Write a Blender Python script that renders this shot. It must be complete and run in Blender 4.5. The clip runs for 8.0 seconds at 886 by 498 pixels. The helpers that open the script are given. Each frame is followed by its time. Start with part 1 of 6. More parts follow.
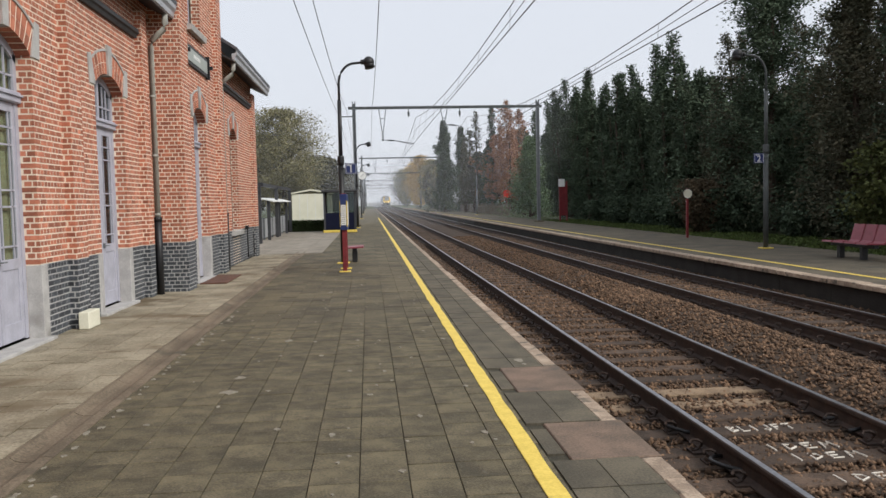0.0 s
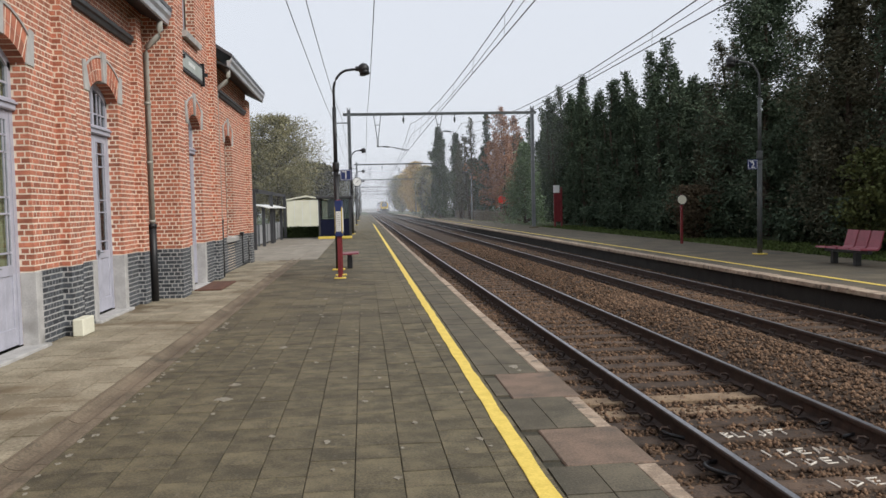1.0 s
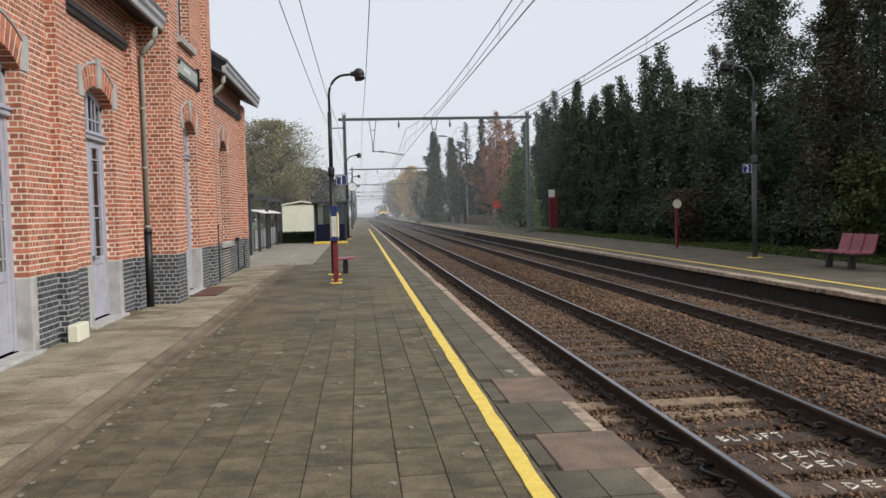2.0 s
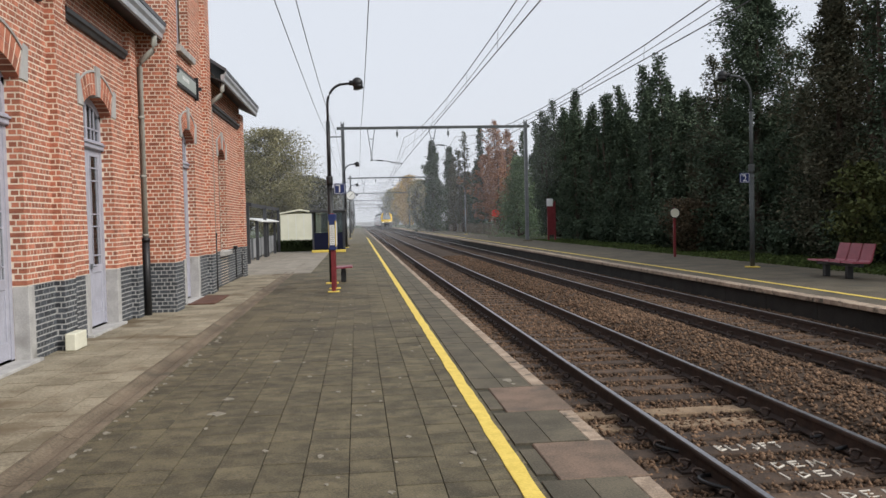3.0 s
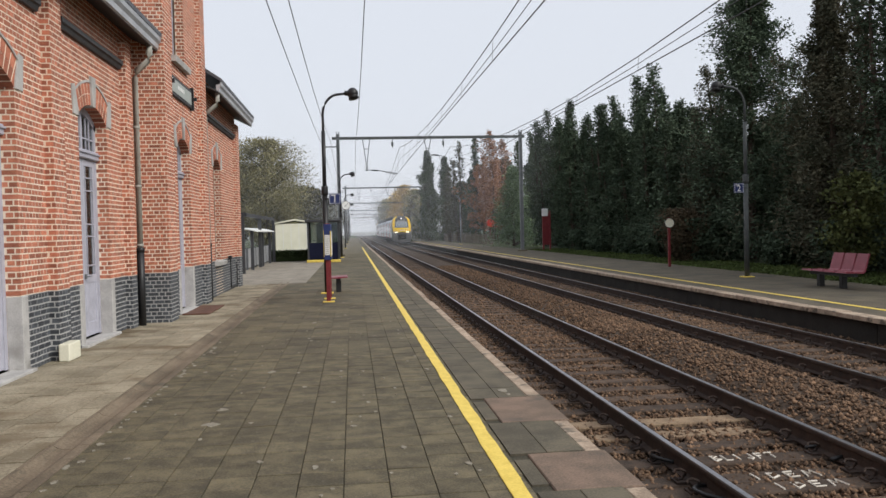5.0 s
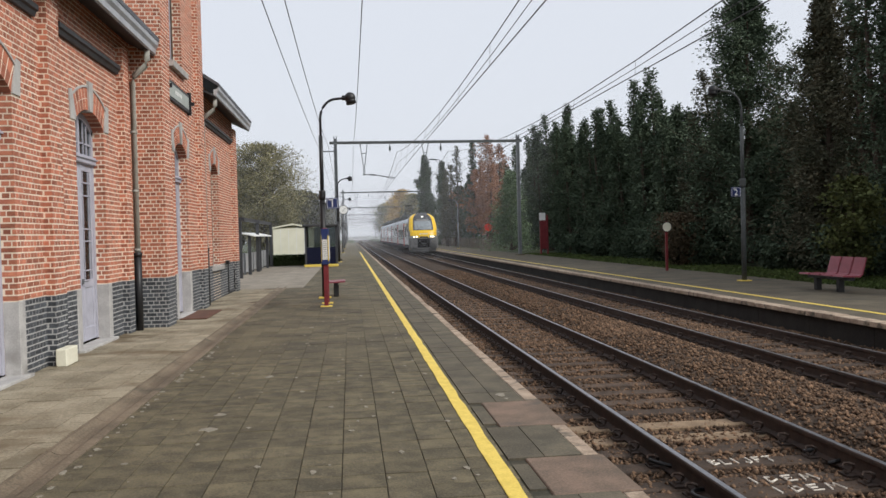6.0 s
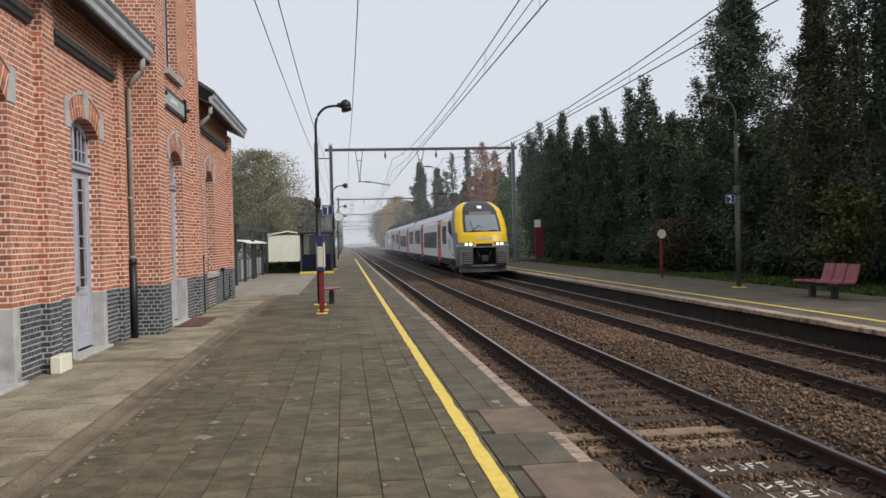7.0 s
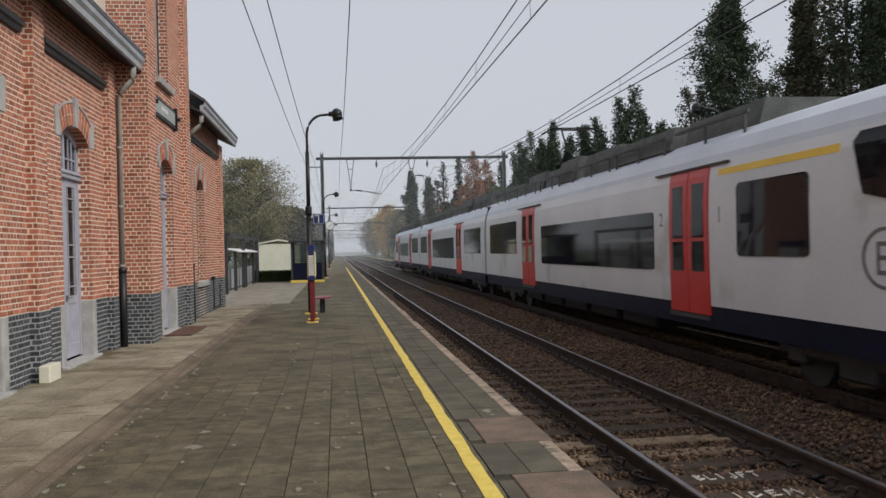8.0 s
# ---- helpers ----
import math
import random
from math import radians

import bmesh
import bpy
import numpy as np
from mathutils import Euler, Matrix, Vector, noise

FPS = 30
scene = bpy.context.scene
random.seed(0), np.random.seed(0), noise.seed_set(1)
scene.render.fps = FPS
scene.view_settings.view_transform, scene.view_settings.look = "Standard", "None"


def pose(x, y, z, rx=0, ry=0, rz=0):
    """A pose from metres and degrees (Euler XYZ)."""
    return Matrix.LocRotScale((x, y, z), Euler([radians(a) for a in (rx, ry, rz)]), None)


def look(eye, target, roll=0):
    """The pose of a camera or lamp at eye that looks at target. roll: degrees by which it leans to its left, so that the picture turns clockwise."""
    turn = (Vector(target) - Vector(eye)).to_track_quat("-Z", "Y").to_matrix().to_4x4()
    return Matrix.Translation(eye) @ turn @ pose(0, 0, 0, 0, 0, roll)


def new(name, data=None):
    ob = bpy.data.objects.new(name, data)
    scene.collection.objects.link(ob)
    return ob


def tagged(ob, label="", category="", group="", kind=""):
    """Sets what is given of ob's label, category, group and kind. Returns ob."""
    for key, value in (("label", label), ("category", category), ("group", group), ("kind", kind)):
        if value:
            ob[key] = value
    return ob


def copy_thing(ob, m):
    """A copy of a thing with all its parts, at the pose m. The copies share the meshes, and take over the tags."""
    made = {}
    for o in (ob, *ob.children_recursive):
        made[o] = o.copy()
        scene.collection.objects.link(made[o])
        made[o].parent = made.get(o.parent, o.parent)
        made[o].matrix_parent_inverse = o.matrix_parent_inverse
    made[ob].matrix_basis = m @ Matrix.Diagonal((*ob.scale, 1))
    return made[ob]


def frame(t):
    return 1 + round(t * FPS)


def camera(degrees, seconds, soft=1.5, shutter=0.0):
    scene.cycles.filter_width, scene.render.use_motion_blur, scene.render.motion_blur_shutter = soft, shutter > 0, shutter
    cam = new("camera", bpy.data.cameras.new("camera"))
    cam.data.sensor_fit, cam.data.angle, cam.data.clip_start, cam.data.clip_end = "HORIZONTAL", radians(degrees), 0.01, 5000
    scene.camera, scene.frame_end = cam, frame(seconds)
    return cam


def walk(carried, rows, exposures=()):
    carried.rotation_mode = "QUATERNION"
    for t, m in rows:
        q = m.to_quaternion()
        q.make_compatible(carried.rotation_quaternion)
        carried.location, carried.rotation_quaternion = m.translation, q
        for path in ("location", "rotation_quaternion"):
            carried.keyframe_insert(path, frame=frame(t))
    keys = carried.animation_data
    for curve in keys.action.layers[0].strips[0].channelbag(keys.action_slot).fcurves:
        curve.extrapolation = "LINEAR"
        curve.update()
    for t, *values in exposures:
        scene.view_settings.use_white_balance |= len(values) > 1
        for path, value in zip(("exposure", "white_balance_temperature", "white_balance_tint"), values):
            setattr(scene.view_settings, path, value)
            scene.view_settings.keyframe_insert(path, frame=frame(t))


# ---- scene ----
cam = camera(57.12, 8.0, soft=1.5, shutter=0.05)


def aim(x, y, z, yaw, pitch, roll):
    """A camera pose from its place, its turn to the right of the track, its tilt up and its roll, in degrees."""
    a, b = radians(yaw), radians(pitch)
    way = Vector((math.sin(a) * math.cos(b), math.cos(a) * math.cos(b), math.sin(b)))
    eye = Vector((x, y, z))
    return look(eye, eye + way * 10, roll)


walk(cam, [
    (0.0, aim(0, 0, 1.672, 5.159, -3.402, -1.25)),
    (0.5, aim(0, -0.005, 1.676, 5.329, -3.211, -1.17)),
    (1.0, aim(0, -0.012, 1.677, 5.518, -2.979, -1.30)),
    (1.5, aim(0, -0.014, 1.677, 5.758, -2.863, -1.50)),
    (3.0, aim(0, -0.027, 1.680, 5.981, -2.045, -1.36)),
    (3.5, aim(0, -0.030, 1.680, 6.089, -1.777, -1.44)),
    (4.0, aim(0, -0.028, 1.680, 6.173, -1.590, -1.42)),
    (4.5, aim(0, -0.030, 1.682, 6.259, -1.468, -1.35)),
    (6.0, aim(0, -0.034, 1.683, 6.511, -1.060, -1.44)),
    (6.5, aim(0, -0.043, 1.683, 6.637, -0.827, -1.42)),
    (7.0, aim(0, -0.048, 1.685, 6.847, -0.578, -1.47)),
    (7.5, aim(0, -0.055, 1.686, 7.089, -0.316, -1.35)),
    (8.0, aim(0, -0.061, 1.688, 7.489, 0.020, -1.43))],
     exposures=[(0.0, 0.28), (6.0, 0.26), (7.0, 0.18), (7.5, 0.12), (8.0, -0.12)])

# ---- light: a white overcast sky, the sun a broad bright patch in it ----
world = bpy.data.worlds.new("overcast_sky")
scene.world = world
world.use_nodes = True
wt = world.node_tree
for n in list(wt.nodes):
    wt.nodes.remove(n)
sky = wt.nodes.new("ShaderNodeTexSky")
sky.sky_type, sky.sun_disc = "NISHITA", False
sky.sun_elevation, sky.sun_rotation = radians(38), radians(125)
sky.dust_density, sky.air_density = 4.0, 1.0
cloud = wt.nodes.new("ShaderNodeMixRGB")
cloud.inputs[0].default_value = 0.88
cloud.inputs[2].default_value = (8.3, 8.7, 9.5, 1)
wb = wt.nodes.new("ShaderNodeBackground")
wb.inputs["Strength"].default_value = 0.082
wo = wt.nodes.new("ShaderNodeOutputWorld")
wt.links.new(sky.outputs[0], cloud.inputs[1])
wt.links.new(cloud.outputs[0], wb.inputs["Color"])
wt.links.new(wb.outputs[0], wo.inputs["Surface"])
sun = new("sun", bpy.data.lights.new("sun", "SUN"))
sun.data.energy, sun.data.angle, sun.data.color = 2.2, radians(25), (1.0, 0.96, 0.9)
sun.matrix_world = look((30, -21, 28), (0, 0, 0))

# ---- measures ----
RAIL = -0.264          # top of the rails; the platforms lie at 0
C1, C2 = 3.50, 7.14    # middle of each track
EDGE1, EDGE2 = 1.84, 8.81
BALLAST = -0.474
WALL, TOWER, WING = -4.12, -3.64, -3.72


# ---- materials ----
def mat(name, a, b=None, rough=0.8, scale=3.0, fine=60.0, bump=0.15, metal=0.0, pieces="", spread=0.25, mixing=0.5, spec=0.4, glow=0.0, stain=None, stain_scale=0.8, stain_cut=0.58):
    """A surface that runs between the colours a and b in large and fine grain. pieces: 'island' or 'object' varies each piece."""
    b = b or tuple(v * 0.7 for v in a)
    m = bpy.data.materials.new(name)
    m.use_nodes = True
    t = m.node_tree
    p = t.nodes["Principled BSDF"]
    co = t.nodes.new("ShaderNodeTexCoord")
    src = co.outputs["Object"]
    link = t.links.new
    if pieces:
        if pieces == "island":
            g = t.nodes.new("ShaderNodeNewGeometry")
            rnd = g.outputs["Random Per Island"]
        else:
            g = t.nodes.new("ShaderNodeObjectInfo")
            rnd = g.outputs["Random"]
            add = t.nodes.new("ShaderNodeVectorMath")
            add.operation = "MULTIPLY_ADD"
            comb = t.nodes.new("ShaderNodeCombineXYZ")
            for i in range(3):
                link(rnd, comb.inputs[i])
            link(comb.outputs[0], add.inputs[0])
            add.inputs[1].default_value = (37, 91, 53)
            link(src, add.inputs[2])
            src = add.outputs[0]
    n1, n2 = t.nodes.new("ShaderNodeTexNoise"), t.nodes.new("ShaderNodeTexNoise")
    n1.inputs["Scale"].default_value, n2.inputs["Scale"].default_value = scale, fine
    n1.inputs["Detail"].default_value, n2.inputs["Detail"].default_value = 5, 3
    link(src, n1.inputs["Vector"])
    link(src, n2.inputs["Vector"])
    mix = t.nodes.new("ShaderNodeMath")
    mix.operation = "MULTIPLY_ADD"
    link(n2.outputs[0], mix.inputs[0])
    mix.inputs[1].default_value = 0.6
    half = t.nodes.new("ShaderNodeMath")
    half.operation = "MULTIPLY"
    link(n1.outputs[0], half.inputs[0])
    half.inputs[1].default_value = 0.75
    link(half.outputs[0], mix.inputs[2])
    ramp = t.nodes.new("ShaderNodeValToRGB")
    ramp.color_ramp.elements[0].position, ramp.color_ramp.elements[1].position = mixing - 0.12 + 0.17, mixing + 0.14 + 0.17
    ramp.color_ramp.elements[0].color, ramp.color_ramp.elements[1].color = (*b, 1), (*a, 1)
    link(mix.outputs[0], ramp.inputs[0])
    col = ramp.outputs[0]
    if stain:
        n3 = t.nodes.new("ShaderNodeTexNoise")
        n3.inputs["Scale"].default_value, n3.inputs["Detail"].default_value = stain_scale, 8
        link(co.outputs["Object"], n3.inputs["Vector"])
        r3 = t.nodes.new("ShaderNodeValToRGB")
        r3.color_ramp.elements[0].position, r3.color_ramp.elements[1].position = stain_cut, stain_cut + 0.1
        link(n3.outputs[0], r3.inputs[0])
        mx = t.nodes.new("ShaderNodeMixRGB")
        mx.inputs[2].default_value = (*stain, 1)
        link(r3.outputs[0], mx.inputs[0])
        link(col, mx.inputs[1])
        col = mx.outputs[0]
    if pieces:
        hsv = t.nodes.new("ShaderNodeHueSaturation")
        mr = t.nodes.new("ShaderNodeMapRange")
        mr.inputs["To Min"].default_value, mr.inputs["To Max"].default_value = 1 - spread, 1 + spread
        link(rnd, mr.inputs["Value"])
        link(mr.outputs[0], hsv.inputs["Value"])
        link(col, hsv.inputs["Color"])
        col = hsv.outputs[0]
    link(col, p.inputs["Base Color"])
    p.inputs["Roughness"].default_value, p.inputs["Metallic"].default_value = rough, metal
    p.inputs["Specular IOR Level"].default_value = spec
    if bump:
        bp = t.nodes.new("ShaderNodeBump")
        bp.inputs["Strength"].default_value, bp.inputs["Distance"].default_value = bump, 0.02
        link(mix.outputs[0], bp.inputs["Height"])
        link(bp.outputs[0], p.inputs["Normal"])
    if glow:
        link(col, p.inputs["Emission Color"])
        p.inputs["Emission Strength"].default_value = glow
    return m


def glass(name, tint=(0.9, 0.95, 0.95), rough=0.02, clear=0.7):
    """A window pane: part clear, part mirror by its own angle."""
    m = bpy.data.materials.new(name)
    m.use_nodes = True
    t = m.node_tree
    p = t.nodes["Principled BSDF"]
    p.inputs["Base Color"].default_value = (*[0.02 * v for v in tint], 1)
    p.inputs["Roughness"].default_value = rough
    p.inputs["Specular IOR Level"].default_value = 0.8
    tr = t.nodes.new("ShaderNodeBsdfTransparent")
    tr.inputs[0].default_value = (*tint, 1)
    mx = t.nodes.new("ShaderNodeMixShader")
    mx.inputs[0].default_value = 1 - clear
    out = t.nodes["Material Output"]
    t.links.new(tr.outputs[0], mx.inputs[1])
    t.links.new(p.outputs[0], mx.inputs[2])
    t.links.new(mx.outputs[0], out.inputs["Surface"])
    return m


BRICK = mat("red_brick", (0.51, 0.192, 0.115), (0.34, 0.118, 0.074), 0.85, 9, 90, 0.2, pieces="island", spread=0.32)
BRICK_ONE = mat("red_brick_single", (0.51, 0.192, 0.115), (0.34, 0.118, 0.074), 0.85, 9, 90, 0.2, pieces="object", spread=0.32)
BLUE_BRICK = mat("blue_grey_brick", (0.080, 0.088, 0.100), (0.042, 0.047, 0.055), 0.6, 9, 90, 0.2, pieces="island", spread=0.35)
MORTAR = mat("pale_mortar", (0.88, 0.76, 0.62), (0.74, 0.62, 0.50), 0.95, 2, 120, 0.2)
GREYMORTAR = mat("grey_mortar", (0.46, 0.46, 0.45), (0.36, 0.36, 0.35), 0.95, 2, 120, 0.2)
STONE = mat("blue_stone", (0.50, 0.49, 0.47), (0.36, 0.35, 0.34), 0.8, 4, 80, 0.15, stain=(0.28, 0.27, 0.25), stain_scale=1.6)
LILAC = mat("grey_lilac_paint", (0.46, 0.46, 0.53), (0.38, 0.38, 0.44), 0.5, 5, 60, 0.05)
PANE = glass("window_glass")
BLIND = mat("yellow_blind", (0.62, 0.62, 0.36), (0.5, 0.5, 0.28), 0.9, 2, 40, 0.05)
# near-black colour stands in for the gloom of unlit rooms
DARK = mat("interior_gloom", (0.05, 0.045, 0.04), None, 0.9)
ZINC = mat("zinc_gutter", (0.50, 0.51, 0.53), (0.38, 0.39, 0.41), 0.45, 3, 50, 0.05, metal=0.3)
DARKWOOD = mat("dark_painted_wood", (0.055, 0.055, 0.058), (0.03, 0.03, 0.032), 0.6, 5, 70, 0.1)
SLATE = mat("slate_roof", (0.11, 0.115, 0.125), (0.07, 0.07, 0.08), 0.6, 4, 60, 0.2)
PIPE_GREY = mat("grey_pipe", (0.38, 0.37, 0.33), (0.28, 0.275, 0.24), 0.5, 4, 40, 0.05)
BLACK = mat("black_paint", (0.022, 0.022, 0.024), (0.012, 0.012, 0.013), 0.45, 5, 60, 0.05)
TILE = mat("platform_tile", (0.152, 0.127, 0.076), (0.070, 0.060, 0.038), 0.85, 5, 70, 0.5, pieces="object", spread=0.17, stain=(0.21, 0.185, 0.14), stain_scale=7.0, stain_cut=0.63)
TILE_FAR = mat("platform_tile_far", (0.147, 0.123, 0.074), (0.068, 0.058, 0.037), 0.85, 0.9, 30, 0.5, pieces="island", spread=0.17, stain=(0.20, 0.175, 0.13), stain_scale=5.0, stain_cut=0.63)
JOINT = mat("dirty_joint", (0.075, 0.066, 0.045), (0.035, 0.033, 0.022), 0.95, 6, 80, 0.2)
SLAB = mat("pavement_slab", (0.36, 0.315, 0.23), (0.20, 0.17, 0.115), 0.9, 1.4, 40, 0.3, pieces="island", spread=0.12, stain=(0.15, 0.115, 0.07), stain_scale=0.9, stain_cut=0.54)
EDGESLAB = mat("edge_slab", (0.135, 0.115, 0.08), (0.075, 0.067, 0.048), 0.88, 3, 60, 0.3, pieces="island", spread=0.15)
PINKSLAB = mat("pink_concrete", (0.225, 0.155, 0.115), (0.125, 0.095, 0.070), 0.9, 3, 60, 0.3, stain=(0.10, 0.085, 0.07), stain_scale=1.6)
COPING = mat("worn_coping", (0.46, 0.36, 0.27), (0.27, 0.205, 0.15), 0.9, 6, 60, 0.4, pieces="island", spread=0.15, stain=(0.13, 0.11, 0.085), stain_scale=5.0, stain_cut=0.56)
YELLOW = mat("yellow_line_paint", (0.82, 0.62, 0.13), (0.68, 0.50, 0.09), 0.7, 8, 60, 0.15, stain=(0.45, 0.34, 0.10), stain_scale=9, stain_cut=0.66)
CONCRETE = mat("platform_concrete", (0.132, 0.111, 0.076), (0.072, 0.060, 0.042), 0.9, 1.2, 50, 0.3, stain=(0.06, 0.055, 0.045))
PLATWALL = mat("dark_platform_wall", (0.030, 0.027, 0.023), (0.015, 0.013, 0.011), 0.9, 2, 40, 0.3)
BALLAST_M = mat("rusty_ballast", (0.080, 0.051, 0.032), (0.026, 0.017, 0.011), 0.95, 12, 26, 0.9)
STONES = mat("ballast_stones", (0.195, 0.118, 0.070), (0.058, 0.035, 0.021), 0.9, 9, 60, 0.3, pieces="island", spread=0.5)
RAILSIDE = mat("rusty_rail_side", (0.060, 0.038, 0.028), (0.03, 0.02, 0.016), 0.8, 8, 60, 0.2)
RAILTOP = mat("polished_rail_head", (0.42, 0.42, 0.44), (0.30, 0.30, 0.31), 0.32, 8, 60, 0.03, metal=0.9)
SLEEPER = mat("tarred_sleeper_wood", (0.100, 0.066, 0.045), (0.040, 0.027, 0.019), 0.9, 6, 50, 0.5, pieces="object", spread=0.35)
CHALK = mat("white_chalk_paint", (0.72, 0.68, 0.60), (0.55, 0.5, 0.43), 0.9, 30, 90, 0.1)
GRASS = mat("rough_grass", (0.060, 0.085, 0.026), (0.040, 0.045, 0.020), 0.95, 0.6, 25, 0.6)
STEEL = mat("galvanised_steel", (0.20, 0.215, 0.225), (0.14, 0.15, 0.155), 0.55, 3, 40, 0.1, metal=0.3)
MASTDARK = mat("dull_green_steel", (0.085, 0.095, 0.095), (0.055, 0.06, 0.06), 0.6, 3, 40, 0.1)
WIRE = mat("copper_wire", (0.045, 0.045, 0.045), None, 0.5, bump=0)
MAROON = mat("maroon_paint", (0.20, 0.028, 0.032), (0.14, 0.018, 0.022), 0.4, 4, 50, 0.05)
SEATRED = mat("maroon_plastic", (0.26, 0.055, 0.075), (0.20, 0.04, 0.055), 0.45, 4, 50, 0.05)
SIGNBLUE = mat("sign_blue", (0.020, 0.035, 0.13), (0.015, 0.028, 0.11), 0.4, 4, 50, 0.0)
WHITE = mat("white_enamel", (0.80, 0.80, 0.78), (0.72, 0.72, 0.70), 0.45, 3, 40, 0.02)
CREAM = mat("cream_panel", (0.78, 0.76, 0.62), (0.70, 0.68, 0.54), 0.6, 1.5, 30, 0.05)
REDDISC = mat("red_signal_disc", (0.85, 0.06, 0.03), (0.7, 0.045, 0.025), 0.45, 3, 30, 0.0)
PAVER = mat("pale_pavers", (0.29, 0.255, 0.205), (0.20, 0.175, 0.14), 0.9, 2, 50, 0.2, pieces="island", spread=0.12)
BARK = mat("bark", (0.085, 0.062, 0.045), (0.045, 0.033, 0.025), 0.95, 8, 40, 0.6)


# ---- mesh tools ----
class Geo:
    """Collects vertices and faces of one mesh."""

    def __init__(self):
        self.v, self.f = [], []

    def add(self, vs, fs):
        o = len(self.v)
        self.v += [tuple(p) for p in vs]
        self.f += [tuple(i + o for i in q) for q in fs]
        return self

    def box(self, x0, x1, y0, y1, z0, z1, b=0.0):
        if b <= 0:
            vs = [(x, y, z) for x in (x0, x1) for y in (y0, y1) for z in (z0, z1)]
            return self.add(vs, [(0, 1, 3, 2), (4, 6, 7, 5), (0, 4, 5, 1), (2, 3, 7, 6), (0, 2, 6, 4), (1, 5, 7, 3)])
        bm = bmesh.new()
        bmesh.ops.create_cube(bm, size=1)
        for v in bm.verts:
            v.co = Vector(((x0 + x1) / 2 + v.co.x * (x1 - x0), (y0 + y1) / 2 + v.co.y * (y1 - y0), (z0 + z1) / 2 + v.co.z * (z1 - z0)))
        bmesh.ops.bevel(bm, geom=bm.edges[:], offset=b, segments=1, affect="EDGES", profile=0.5)
        bm.verts.index_update()
        self.add([v.co[:] for v in bm.verts], [[v.index for v in f.verts] for f in bm.faces])
        bm.free()
        return self

    def tube(self, pts, r, n=10, r1=None, caps=True):
        """A round bar along pts; r to r1."""
        pts = [Vector(p) for p in pts]
        k = len(pts)
        rings = []
        for i, p in enumerate(pts):
            d = (pts[min(i + 1, k - 1)] - pts[max(i - 1, 0)]).normalized()
            s = d.cross(Vector((0, 0, 1)) if abs(d.z) < 0.9 else Vector((1, 0, 0))).normalized()
            u = s.cross(d)
            rr = r if r1 is None else r + (r1 - r) * i / max(k - 1, 1)
            rings.append([p + (s * math.cos(a) + u * math.sin(a)) * rr for a in (2 * math.pi * j / n for j in range(n))])
        vs = [q for ring in rings for q in ring]
        fs = [(i * n + j, i * n + (j + 1) % n, (i + 1) * n + (j + 1) % n, (i + 1) * n + j) for i in range(k - 1) for j in range(n)]
        if caps:
            fs += [tuple(range(n))[::-1], tuple((k - 1) * n + j for j in range(n))]
        return self.add(vs, fs)

    def loft(self, rings, caps=True, closed=True):
        n = len(rings[0])
        vs = [q for ring in rings for q in ring]
        m = n if closed else n - 1
        fs = [(i * n + j, i * n + (j + 1) % n, (i + 1) * n + (j + 1) % n, (i + 1) * n + j) for i in range(len(rings) - 1) for j in range(m)]
        if caps:
            fs += [tuple(range(n))[::-1], tuple((len(rings) - 1) * n + j for j in range(n))]
        return self.add(vs, fs)

    def ball(self, c, r, n=10, sz=1.0):
        rings = []
        for i in range(1, n):
            a = math.pi * i / n
            rings.append([(c[0] + r * math.sin(a) * math.cos(2 * math.pi * j / n), c[1] + r * math.sin(a) * math.sin(2 * math.pi * j / n), c[2] - r * sz * math.cos(a)) for j in range(n)])
        return self.loft(rings)

    def disc(self, c, r, axis="y", thick=0.02, n=24):
        c = Vector(c)
        d = Vector((0, thick / 2, 0)) if axis == "y" else Vector((thick / 2, 0, 0)) if axis == "x" else Vector((0, 0, thick / 2))
        return self.tube([c - d, c + d], r, n)


def part(name, g, material, parent=None, label="", smooth=False, kind=""):
    """Links collected geometry as one mesh object, under a thing or a part."""
    me = bpy.data.meshes.new(name)
    me.from_pydata(g.v, [], g.f)
    if smooth:
        me.polygons.foreach_set("use_smooth", [True] * len(me.polygons))
    me.materials.append(material)
    me.update()
    ob = new(name, me)
    ob.parent = parent
    return tagged(ob, label, kind=kind)


def mesh_np(name, verts, faces, material, smooth=False):
    """A mesh from arrays: verts (n, 3), faces (m, k)."""
    me = bpy.data.meshes.new(name)
    m, k = faces.shape
    me.vertices.add(len(verts))
    me.vertices.foreach_set("co", np.ascontiguousarray(verts, dtype=np.float32).ravel())
    me.loops.add(m * k)
    me.loops.foreach_set("vertex_index", np.ascontiguousarray(faces, dtype=np.int32).ravel())
    me.polygons.add(m)
    me.polygons.foreach_set("loop_start", np.arange(0, m * k, k, dtype=np.int32))
    me.update(calc_edges=True)
    me.materials.append(material)
    if smooth:
        me.polygons.foreach_set("use_smooth", [True] * m)
    return me


def thing(name, label, category, group="", at=(0, 0, 0)):
    ob = new(name)
    ob.location = at
    ob.empty_display_size = 0.2
    return tagged(ob, label, category, group)


def lettering(name, text, size, m, material, parent=None):
    """Raised letters as a mesh; they stand in the plane of m's x and y."""
    cu = bpy.data.curves.new(name, "FONT")
    cu.body, cu.size, cu.extrude, cu.align_x, cu.align_y = text, size, 0.003, "CENTER", "CENTER"
    tmp = new(name, cu)
    bpy.context.view_layer.update()
    me = bpy.data.meshes.new_from_object(tmp.evaluated_get(bpy.context.evaluated_depsgraph_get()))
    bpy.data.objects.remove(tmp)
    me.materials.clear()
    me.materials.append(material)
    ob = new(name, me)
    ob.parent = parent
    ob.matrix_basis = m
    return ob


